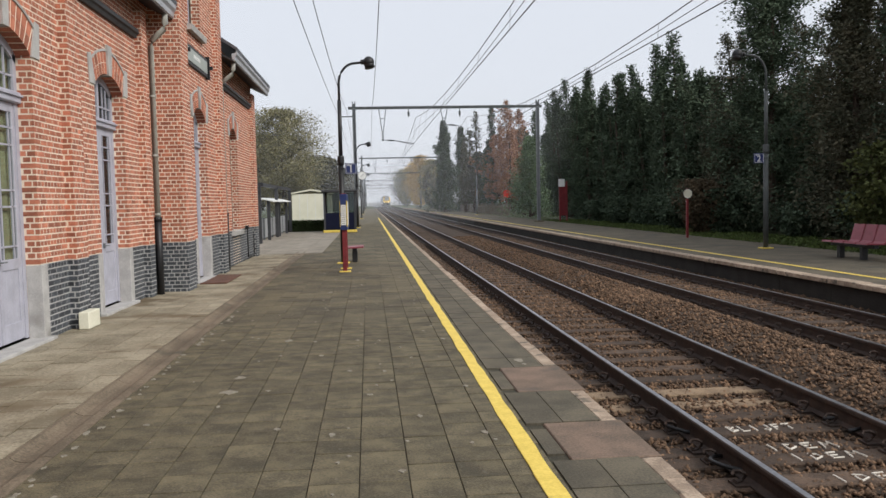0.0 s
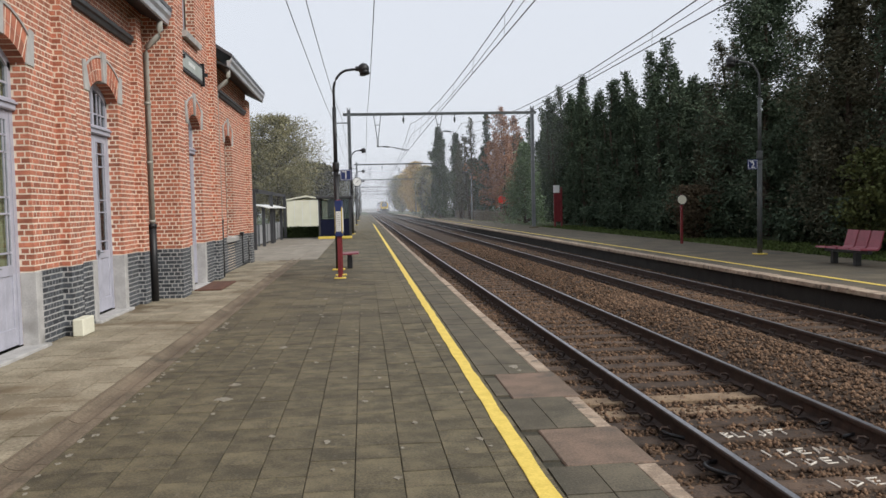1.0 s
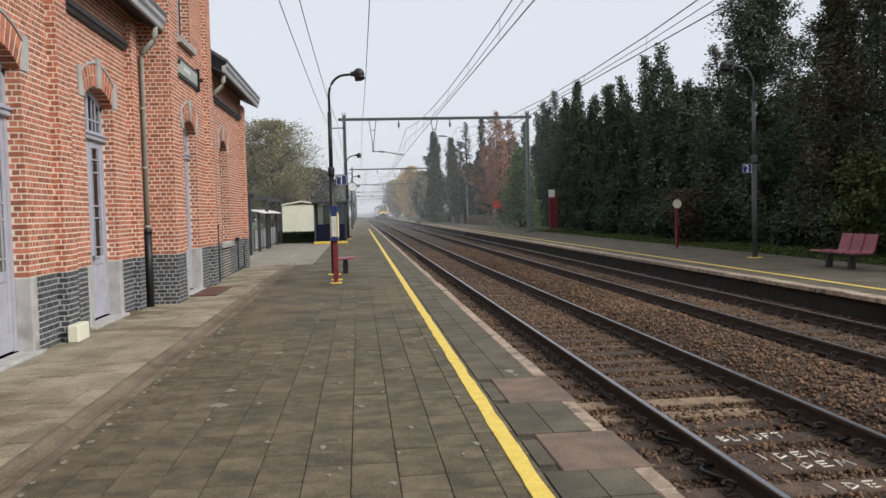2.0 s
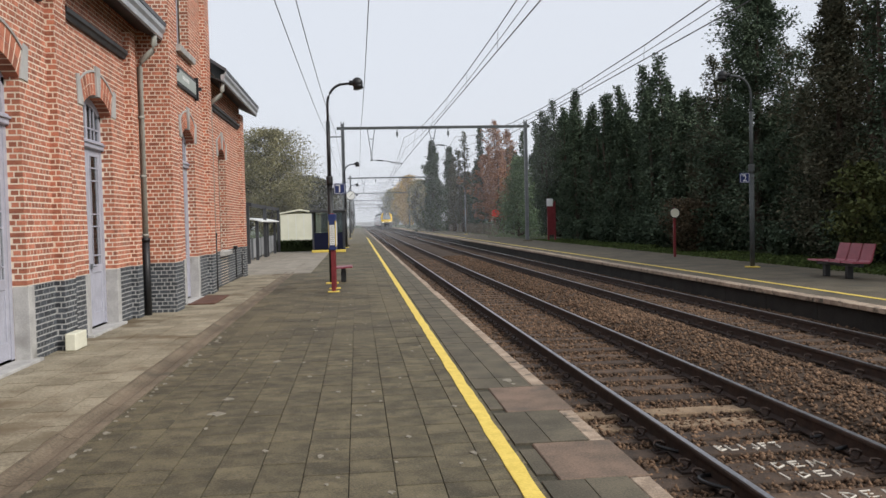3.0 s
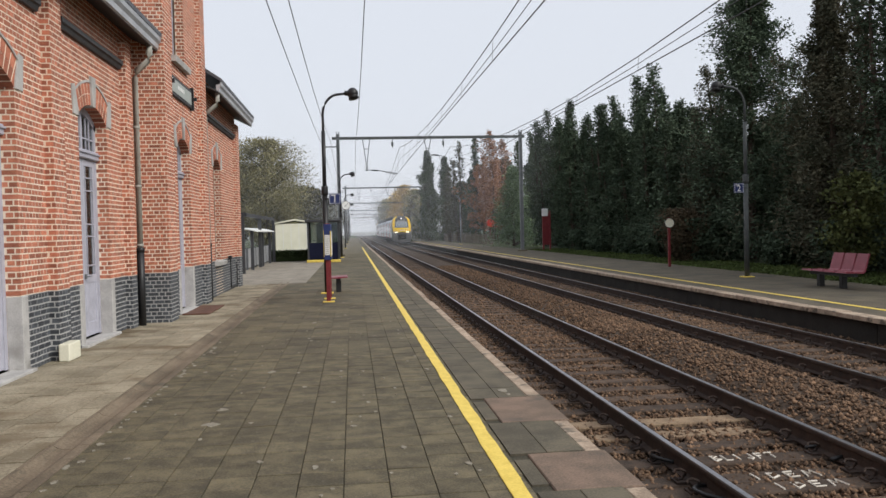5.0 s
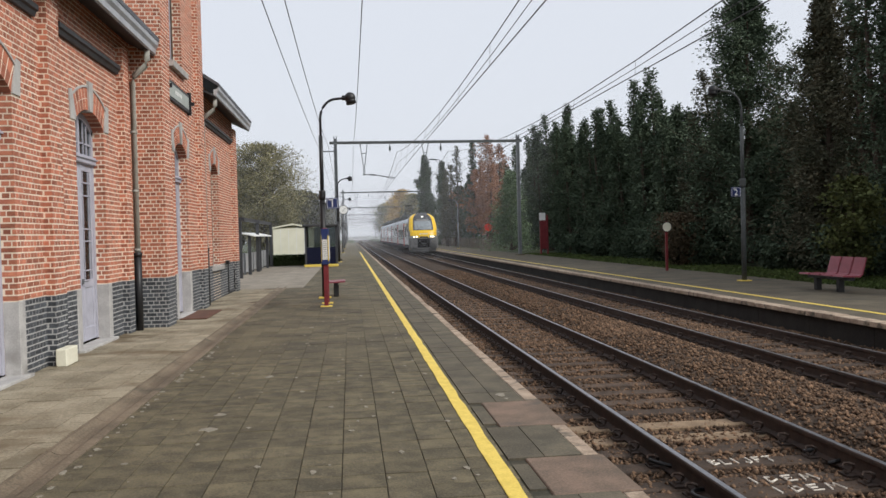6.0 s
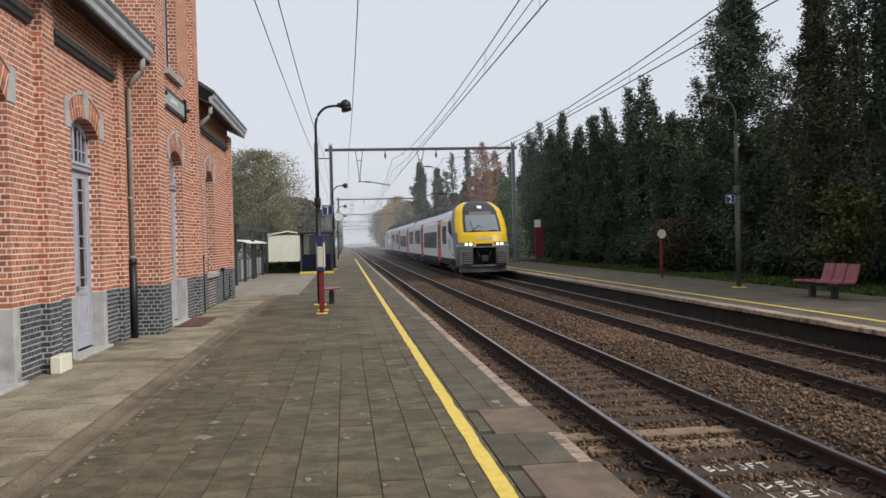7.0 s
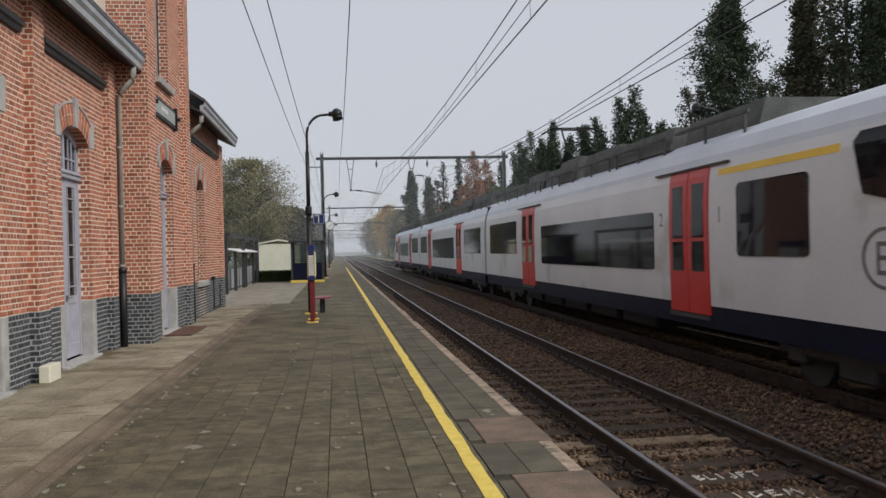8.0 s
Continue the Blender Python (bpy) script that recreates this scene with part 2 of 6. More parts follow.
# ---- ground ----
def make_ground():
    xs = [(-1500, -0.06), (-30, -0.06), (EDGE1 - 0.30, -0.06), (EDGE1 - 0.28, -0.72), (EDGE2 + 0.28, -0.72), (EDGE2 + 0.30, -0.06), (15.5, -0.06), (30, 0.1), (1500, 0.1)]
    ys = [-150, -30, 0, 30, 60, 120, 250, 600, 3000]
    vs = [(x, y, z) for y in ys for x, z in xs]
    n = len(xs)
    g = Geo().add(vs, [(j * n + i, j * n + i + 1, (j + 1) * n + i + 1, (j + 1) * n + i) for j in range(len(ys) - 1) for i in range(n - 1)])
    tagged(part("ground", g, GRASS), "rough green and brown grass beside the railway", "ground", kind="structure")


make_ground()


def make_platforms():
    g = Geo().box(-2.15, EDGE1 - 0.30, -25, 215, -0.75, -0.014)
    p1 = tagged(part("platform_1", g, JOINT), "station platform paved with grey-brown concrete tiles", "platform", kind="structure")
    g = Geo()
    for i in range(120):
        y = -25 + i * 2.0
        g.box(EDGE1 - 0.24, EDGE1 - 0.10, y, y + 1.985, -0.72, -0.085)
    part("platform_face", g, PLATWALL, p1, "dark concrete face under the platform edge")
    # edge slabs and coping
    g, c, k = Geo(), Geo(), Geo()
    rng = random.Random(4)
    for lo, hi in ((-20.0, 5.02), (5.89, 6.88), (7.92, 215.0)):
        n = max(1, round((hi - lo) / 0.5)) if hi < 40 else 414
        ln = (hi - lo) / n
        for i in range(n):
            y, h = lo + i * ln, rng.uniform(-0.004, 0.004)
            g.box(1.125, 1.40, y, y + ln - 0.006, -0.05, h)
            g.box(1.406, 1.685, y, y + ln - 0.006, -0.05, h + 0.002)
        y = lo
        while y < hi - 0.01:
            ln = min(rng.choice((0.8, 1.0, 1.2)) if y < 40 else 3.0, hi - y)
            c.box(1.692, EDGE1 + rng.uniform(-0.030, 0.005), y, y + ln - 0.01, -0.09, rng.uniform(-0.006, 0.006), 0.012 if y < 30 else 0)
            y += ln
    for p, q in ((5.02, 5.89), (6.88, 7.92)):
        g.box(1.125, 1.24, p + 0.14, q - 0.15, -0.09, 0.0)
        k.box(1.25, 1.845, p, q - 0.01, -0.09, 0.003, 0.008)
    part("edge_slab", g, EDGESLAB, p1, "dark grey slabs behind the edge", kind="stuff")
    part("repair_slab", k, PINKSLAB, p1, "pinkish repair slabs")
    part("coping", c, COPING, p1, "worn pale edge coping", kind="stuff")
    # yellow line with an uneven edge
    vs, fs = [], []
    yy = [-20 + 0.12 * i for i in range(890)]
    for i, y in enumerate(yy):
        a = 0.956 + 0.014 * noise.noise((y * 1.7, 0, 0)) + 0.004 * noise.noise((y * 9, 3, 0))
        b = 1.076 + 0.014 * noise.noise((y * 1.9, 7, 0)) + 0.006 * noise.noise((y * 11, 5, 0))
        vs += [(a, y, -0.01), (a, y, 0.007), (b, y, 0.007), (b, y, -0.01)]
        if i:
            o = 4 * (i - 1)
            fs += [(o + j, o + j + 1, o + j + 5, o + j + 4) for j in range(3)]
    part("safety_line", Geo().add(vs, fs), YELLOW, p1, "bright yellow painted safety line")
    # kerb gutter and pavement along the building
    prof = [(-2.470, -0.05), (-2.470, 0.020), (-2.435, 0.018), (-2.405, -0.004), (-2.36, -0.018), (-2.30, -0.018), (-2.26, -0.006), (-2.235, 0.014), (-2.19, 0.014), (-2.155, 0.010), (-2.155, -0.05)]
    channel = mat("brown_drain_concrete", (0.21, 0.165, 0.115), (0.115, 0.09, 0.062), 0.9, 1.6, 50, 0.3, stain=(0.08, 0.068, 0.048), stain_scale=1.2)
    dr = thing("drain_channel", "shallow brown concrete drain channel along the paving", "drain")
    tagged(dr, kind="structure")
    y = -10.0
    while y < 27.3:
        part("channel_stone", Geo().loft([[(x, q, z) for x, z in prof] for q in (y, y + 1.19)]), channel, dr)
        y += 1.2
    pv = tagged(part("pavement", Geo().box(-4.9, -2.475, -10, 27.4, -0.1, 0.006), JOINT), "concrete slab pavement along the station building", "pavement", kind="structure")
    g = Geo()
    rng = random.Random(9)
    edges = [-2.476, -2.69, -3.07, -3.45, -3.83, -4.21]
    for j in range(98):
        y = -10 + j * 0.38
        for i, (r, l) in enumerate(zip(edges, edges[1:])):
            h = 0.016 + rng.uniform(-0.003, 0.004)
            off = 0.19 * (i % 2)
            g.box(l + 0.005, r - 0.005, y + off + 0.005, y + off + 0.375, -0.05, h)
    part("slab", g, SLAB, pv, "weathered square slabs", kind="stuff")
    # pale paving beyond the building, in long strips
    g = Geo()
    rng = random.Random(3)
    for j in range(50):
        for i in range(38):
            x, y = -26 + i * 0.66, 27.42 + j * 0.66
            if x + 0.65 < -1.0:
                g.box(x, x + 0.65, y, y + 0.652, -0.05, 0.012 + rng.uniform(-0.002, 0.002))
    tagged(part("forecourt_paving", g, PAVER), "pale concrete pavers beyond the station building", "paving", kind="structure")
    # platform 2
    p2 = tagged(part("platform_2", Geo().box(EDGE2 + 0.26, 13.4, -25, 215, -0.75, -0.004), CONCRETE), "opposite platform of dark weathered concrete", "platform", kind="structure")
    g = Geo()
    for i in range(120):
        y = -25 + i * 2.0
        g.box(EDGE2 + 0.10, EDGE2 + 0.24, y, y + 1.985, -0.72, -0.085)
    part("platform_face", g, PLATWALL, p2, "dark concrete face under the platform edge")
    c = Geo()
    y = -25.0
    while y < 215:
        c.box(EDGE2, EDGE2 + 0.30, y, y + 0.985, -0.09, rng.uniform(-0.002, 0.010), 0.01 if y < 60 else 0)
        y += 1.0
    part("coping", c, COPING, p2, "pale edge coping", kind="stuff")
    part("safety_line", Geo().box(9.70, 9.82, -25, 190, -0.02, 0.003), YELLOW, p2, "yellow painted safety line")
    return p1


platform_1 = make_platforms()


# ---- tracks ----
def rail_profile(x):
    h = [(-0.070, 0), (-0.070, 0.012), (-0.012, 0.028), (-0.010, 0.125), (-0.036, 0.138), (-0.036, 0.166), (-0.030, 0.172)]
    h = h + [(-a, b) for a, b in h[::-1]]
    return [(x + a, RAIL - 0.172 + b) for a, b in h]


STROKES = {
    "B": (((0, 0), (0, 1), (0.8, 0.85), (0.1, 0.55), (0.9, 0.25), (0, 0)),), "L": (((0, 1), (0, 0), (0.8, 0.05)),),
    "I": (((0.3, 0), (0.25, 1)),), "J": (((0.7, 1), (0.7, 0.1), (0.3, -0.1), (0.05, 0.2)),),
    "F": (((0, 0), (0.05, 1), (0.9, 1)), ((0, 0.5), (0.6, 0.55))), "T": (((0, 1), (1, 1.05)), ((0.5, 1), (0.5, 0))),
    "D": (((0, 0), (0.05, 0.9), (0.6, 0.8), (0.75, 0.4), (0, 0)),), "E": (((0.75, 0.95), (0, 0.9), (0, 0.05), (0.8, 0.1)), ((0, 0.5), (0.6, 0.5))),
    "M": (((0, 0), (0.2, 0.95), (0.5, 0.4), (0.8, 1), (1.05, 0)),)}


def chalk_writing(text, x, y, step, track):
    """Words written by hand in chalk on a sleeper."""
    g = Geo()
    for i, ch in enumerate(text):
        for st in STROKES[ch]:
            g.tube([(x + step * (i + 0.72 * u), y - 0.075 + 0.15 * v + 0.03 * i * step, RAIL - 0.172) for u, v in st], 0.0085, 5)
    part("chalk_writing", g, CHALK, track, "white handwritten chalk words")


def make_tracks():
    # ballast bed with a shoulder between the tracks
    rng = np.random.RandomState(3)
    xs = np.arange(EDGE1 - 0.22, EDGE2 + 0.25, 0.16)
    ys = np.r_[np.arange(-12, 30, 0.25), np.arange(30, 230, 2.0), np.arange(230, 1200, 40.0)]
    X, Y = np.meshgrid(xs, ys)
    mid = np.abs(X - (C1 + C2) / 2)
    Z = BALLAST + 0.13 * np.clip((0.85 - mid) / 0.4, 0, 1) + rng.uniform(-0.016, 0.016, X.shape)
    V = np.c_[X.ravel(), Y.ravel(), Z.ravel()]
    n = len(xs)
    a = (np.arange(len(ys) - 1)[:, None] * n + np.arange(n - 1)[None]).ravel()
    bed = new("ballast_bed", mesh_np("ballast_bed", V, np.c_[a, a + 1, a + n + 1, a + n], BALLAST_M))
    tagged(bed, "rust-brown crushed stone ballast between the platforms", "ballast", kind="structure")

    def stones(count, y0, y1, lo, hi):
        p = np.c_[rng.uniform(EDGE1 - 0.1, EDGE2 + 0.05, count), y0 + (y1 - y0) * rng.uniform(0, 1, count) ** 1.5, np.zeros(count)]
        m = np.abs(p[:, 0] - (C1 + C2) / 2)
        p[:, 2] = BALLAST + 0.13 * np.clip((0.85 - m) / 0.4, 0, 1) + rng.uniform(-0.005, 0.028, count)
        for c in (C1, C2):
            for s in (-0.75, 0.75):
                p = p[np.abs(p[:, 0] - c - s) > 0.095]
        k = len(p)
        base = np.array([(1, 0, 0), (0, 1, 0), (-1, 0, 0), (0, -1, 0), (0, 0, 1), (0, 0, -1)], float)
        q = base[None] * rng.uniform(0.7, 1.2, (k, 6, 1)) + rng.uniform(-0.35, 0.35, (k, 6, 3))
        r = rng.uniform(lo, hi, (k, 1, 1)) * rng.uniform(0.7, 1.3, (k, 1, 3))
        ang = rng.uniform(0, 6.28, (k, 3))
        q = q * r
        ca, sa = np.cos(ang[:, :1]), np.sin(ang[:, :1])
        q = np.stack([q[..., 0] * ca - q[..., 1] * sa, q[..., 0] * sa + q[..., 1] * ca, q[..., 2] * 0.85], -1)
        v = (q + p[:, None]).reshape(-1, 3)
        f = np.array([(0, 1, 4), (1, 2, 4), (2, 3, 4), (3, 0, 4), (1, 0, 5), (2, 1, 5), (3, 2, 5), (0, 3, 5)])
        return v, (f[None] + 6 * np.arange(k)[:, None, None]).reshape(-1, 3)
    for cnt, a, b, lo, hi in ((42000, 3.0, 17, 0.018, 0.036), (30000, 15, 45, 0.026, 0.045)):
        v, f = stones(cnt, a, b, lo, hi)
        st = new("ballast_stone", mesh_np("ballast_stone", v, f, STONES))
        st.parent = bed
        tagged(st, "loose angular brown stones", kind="stuff")
    for c, lab in ((C1, "railway track with worn timber sleepers beside the tiled platform"), (C2, "railway track with timber sleepers beside the opposite platform")):
        t = thing("railway_track", lab, "track", "tracks of the line")
        for s in (-0.75, 0.75):
            prof = rail_profile(c + s)
            g = Geo().loft([[(x, -30, z) for x, z in prof], [(x, 1200, z) for x, z in prof]])
            r = part("rail", g, RAILSIDE, t, "rusty steel rail")
            g = Geo().box(c + s - 0.023, c + s + 0.023, -30, 1200, RAIL - 0.003, RAIL + 0.0025)
            part("rail_head", g, RAILTOP, r, "polished running surface")
        pale = mat("pale_sleeper_wood", (0.30, 0.215, 0.135), (0.16, 0.11, 0.07), 0.9, 5, 50, 0.4) if c == C1 else SLEEPER
        me = bpy.data.meshes.new("sleeper")
        g = Geo().box(c - 1.3, c + 1.3, -0.13, 0.13, RAIL - 0.33, RAIL - 0.176, 0.012)
        me.from_pydata(g.v, [], g.f)
        me.materials.append(SLEEPER)
        rr = random.Random(int(c * 10))
        y = -3.0
        k = 0
        near = {14: 5.60, 15: 6.11, 16: 6.38, 17: 6.94, 18: 7.42, 19: 7.91, 20: 8.42, 21: 9.02}
        places = []
        while k < 130:
            if c == C1:
                y = near.get(k, y)
            places.append(y)
            o = new("sleeper", me)
            if c == C1 and k in (19, 20):
                o.data = me.copy()
                o.data.materials.clear()
                o.data.materials.append(pale)
            o.parent = t
            o.location = (rr.uniform(-0.04, 0.04), y, rr.uniform(-0.012, 0.006))
            o.rotation_euler = (0, 0, rr.uniform(-0.012, 0.012))
            y += 0.60
            k += 1
        g = Geo()
        while y < 260:
            g.box(c - 1.3, c + 1.3, y - 0.13, y + 0.13, RAIL - 0.33, RAIL - 0.176)
            y += 0.6
        part("sleeper", g, SLEEPER, t, kind="stuff")
        # coiled rail clips on their plates
        g = Geo()
        for yy in places[:70]:
            for s in (-0.75, 0.75):
                for side in (-1, 1):
                    x = c + s + side * 0.12
                    g.box(x - 0.05, x + 0.05, yy - 0.07, yy + 0.07, RAIL - 0.18, RAIL - 0.160)
                    pts = [(x + 0.05 * math.cos(a) * side, yy + 0.02 * math.sin(2 * a), RAIL - 0.115 + 0.045 * math.sin(a)) for a in np.linspace(0.3, 6.0, 9)]
                    g.tube(pts, 0.013, 5)
        part("rail_clip", g, RAILSIDE, t, "rusty spring clips", kind="stuff")
        if c == C1:
            for x, yy, s in ((c - 0.62, 5.95, -1), (c + 0.62, 6.85, 1), (c - 0.60, 6.95, -1)):
                pts = [(x + s * 0.30 * math.sin(a), yy + 0.20 * math.cos(a), RAIL - 0.15 + 0.04 * math.sin(a)) for a in np.linspace(0, math.pi, 12)]
                part("bond_cable", Geo().tube(pts, 0.017, 6), BLACK, t, "black looped bonding cable", smooth=True)
            for txt, x, yy, step in (("BLIJFT", 3.17, 6.94, 0.105), ("IDEM", 3.25, 6.38, 0.155), ("IDEM", 3.32, 6.11, 0.155), ("IDEM", 3.37, 5.60, 0.165)):
                chalk_writing(txt, x, yy, step, t)


make_tracks()


# ---- station building ----
COURSE = 0.0752


def lay(g, u0, u1, z0, z1, place, gaps=None, seed=0, thick=0.022, loose=None):
    """Bricks in cross bond on a face. place(u, z, d) gives the point; gaps(z) gives the stretches left open."""
    rng = random.Random(seed)
    n0, n1 = int(round(z0 / COURSE)), int(round(z1 / COURSE))
    for r in range(n0, n1):
        a, b = r * COURSE + 0.009, (r + 1) * COURSE - 0.009
        zm = (a + b) / 2
        head = r % 2 == 0
        step = 0.105 if head else 0.21
        u = u0 - (0.0525 if head else 0.105 * ((r // 2) % 2))
        open_ = gaps(zm) if gaps else []
        while u < u1:
            lo, hi = max(u + 0.009, u0), min(u + step - 0.009, u1)
            u += step
            pieces = [(lo, hi)]
            for ga, gb in open_:
                nxt = []
                for p, q in pieces:
                    if gb <= p or ga >= q:
                        nxt.append((p, q))
                    else:
                        if ga > p:
                            nxt.append((p, ga))
                        if gb < q:
                            nxt.append((gb, q))
                pieces = nxt
            for p, q in pieces:
                if q - p < 0.02:
                    continue
                d = rng.uniform(0.0, 0.0025)
                if loose is not None and p > loose[1] and q < loose[2] and z1 < 20:
                    loose[0].append((p, q, a, b, d))
                    continue
                j = [rng.uniform(-0.0018, 0.0018) for _ in range(4)]
                vs = [place(p, a, -thick), place(q, a, -thick), place(q, b, -thick), place(p, b, -thick),
                      place(p + j[0], a + j[1], d), place(q + j[2], a + j[1], d), place(q + j[2], b + j[3], d), place(p + j[0], b + j[3], d)]
                g.add(vs, [(4, 5, 6, 7), (0, 1, 5, 4), (1, 2, 6, 5), (2, 3, 7, 6), (3, 0, 4, 7)])


ZP = 13 * COURSE          # top of the blue-grey plinth, 0.98
SPRING, RISE, RING = 47.5 * COURSE, 0.24, 0.36
REVEAL = 0.18


class Opening:
    """An arched door or window opening in a wall, between y0 and y1."""

    def __init__(self, y0, y1, z0=0.0, spring=SPRING, rise=RISE, plinth=True):
        self.y0, self.y1, self.z0, self.spring, self.rise, self.plinth = y0, y1, z0, spring, rise, plinth
        self.c, w = (y0 + y1) / 2, (y1 - y0) / 2
        self.w = w
        self.R = (w * w + rise * rise) / (2 * rise)
        self.zc = spring + rise - self.R

    def gap(self, z):
        if z < self.z0:
            return []
        if self.plinth and z < ZP:
            return [(self.y0 - 0.19, self.y1 + 0.19)]
        if z < self.spring:
            return [(self.y0, self.y1)]
        if z < self.spring + 0.44:
            skew = self.w + 0.24 + (z - self.spring) * 0.1
            return [(self.c - skew, self.c + skew)]
        q = (self.R + RING) ** 2 - (z - self.zc) ** 2
        if q > 0:
            h = min(math.sqrt(q), self.w + 0.2)
            return [(self.c - h, self.c + h)]
        if z < self.spring + self.rise + RING + 0.10:
            return [(self.c - 0.1, self.c + 0.1)]
        return []


def panel(g, w, y0, y1, z0, z1):
    """A quad on a wall's backing, at depth w."""
    if z0 < ZP < z1:
        g.low.add([(w, y0, z0), (w, y1, z0), (w, y1, ZP), (w, y0, ZP)], [(0, 1, 2, 3)])
        z0 = ZP
    g.add([(w, y0, z0), (w, y1, z0), (w, y1, z1), (w, y0, z1)], [(0, 1, 2, 3)])


def backing(g, w, y0, y1, z1, ops, low=-0.1):
    """The mortar behind the bricks, with the openings cut through; 0.3 thick at the openings."""
    w -= 0.0015
    cuts = sorted(ops, key=lambda o: o.y0)
    y = y0
    for o in cuts:
        panel(g, w, y, o.y0, low, z1)
        if o.z0 > 0:
            panel(g, w, o.y0, o.y1, low, o.z0)
        pts = []
        k = 14
        for i in range(k + 1):
            yy = o.y0 + (o.y1 - o.y0) * i / k
            pts.append((yy, o.zc + math.sqrt(max(o.R ** 2 - (yy - o.c) ** 2, 0))))
        for (a, za), (b, zb) in zip(pts, pts[1:]):
            za, zb = za + 0.01, zb + 0.01
            g.add([(w, a, za), (w, b, zb), (w, b, z1), (w, a, z1)], [(0, 1, 2, 3)])
            g.add([(w, a, za), (w - REVEAL, a, za), (w - REVEAL, b, zb), (w, b, zb)], [(0, 1, 2, 3)])
        for yy in (o.y0, o.y1):
            e = -0.0015 if yy == o.y0 else 0.0015
            g.add([(w, yy + e, o.z0), (w - REVEAL, yy + e, o.z0), (w - REVEAL, yy + e, o.spring + 0.02), (w, yy + e, o.spring + 0.02)], [(0, 1, 2, 3)])
        y = o.y1
    panel(g, w, y, y1, low, z1)


def arch_ring(o, w, wall, stone_parent):
    """Voussoir bricks, keystone and skewbacks round an opening's head."""
    g, s = Geo(), Geo()
    k = 13
    a0 = math.asin(min((o.w + 0.02) / o.R, 1))
    for i in range(k):
        a, b = -a0 + 2 * a0 * (i + 0.10) / k, -a0 + 2 * a0 * (i + 0.90) / k
        if abs(a + b) / 2 < 0.075 / o.R * 1.2:
            continue
        for r0, r1 in ((o.R + 0.004, o.R + RING * 0.5 - 0.005), (o.R + RING * 0.5 + 0.005, o.R + RING)):
            f = [(o.c + r * math.sin(t), o.zc + r * math.cos(t)) for t, r in ((a, r0), (b, r0), (b, r1), (a, r1))]
            x0, x1 = w - REVEAL, w + 0.0025
            vs = [(x0, y, z) for y, z in f] + [(x1, y, z) for y, z in f]
            g.add(vs, [(4, 5, 6, 7), (0, 1, 5, 4), (1, 2, 6, 5), (2, 3, 7, 6), (3, 0, 4, 7)])
    part("arch_bricks", g, BRICK, wall, "soldier bricks of the arch", kind="stuff")
    top = o.spring + o.rise + RING + 0.10
    f = [(o.c - 0.075, o.zc + o.R - 0.02), (o.c + 0.075, o.zc + o.R - 0.02), (o.c + 0.11, top), (o.c - 0.11, top)]
    s.loft([[(w - 0.25, y, z) for y, z in f], [(w + 0.035, y, z) for y, z in f]])
    for sg in (-1, 1):
        f = [(o.c + sg * o.w, o.spring - 0.01), (o.c + sg * (o.w + 0.24), o.spring - 0.01), (o.c + sg * (o.w + 0.28), o.spring + 0.43), (o.c + sg * (o.w + 0.15), o.spring + 0.45), (o.c + sg * (o.w + 0.02), o.spring + 0.10)]
        s.loft([[(w - REVEAL, y, z) for y, z in f], [(w + 0.020, y, z) for y, z in f]])
    for i in range(12):
        a, b = -a0 + 2 * a0 * i / 12, -a0 + 2 * a0 * (i + 1) / 12
        f = [(o.c + r * math.sin(t), o.zc + r * math.cos(t)) for t, r in ((a, o.R + RING), (b, o.R + RING), (b, o.R + RING + 0.035), (a, o.R + RING + 0.035))]
        s.loft([[(w - 0.02, y, z) for y, z in f], [(w + 0.018, y, z) for y, z in f]])
    part("arch_stone", s, STONE, wall, "grey stone keystone and springers")


def reveals(o, w, g, z0):
    for yy, sg in ((o.y0, 1), (o.y1, -1)):
        lay(g, 0, REVEAL, z0, o.spring, lambda u, z, d, yy=yy, sg=sg: (w - u, yy + sg * d, z), None, int(yy * 10))


def jambs(o, w, wall):
    for a, c in ((o.y0 - 0.19, o.y0 + 0.004), (o.y1 - 0.004, o.y1 + 0.19)):
        part("stone_jamb", Geo().box(w - REVEAL, w + 0.014, a, c, 0, ZP - 0.004, 0.008), STONE, wall, "pale stone door jamb")
    s = Geo().box(w - REVEAL, w + 0.10, o.y0 - 0.19, o.y1 + 0.19, -0.05, 0.055, 0.01)
    part("door_step", s, STONE, wall, "worn stone door step")


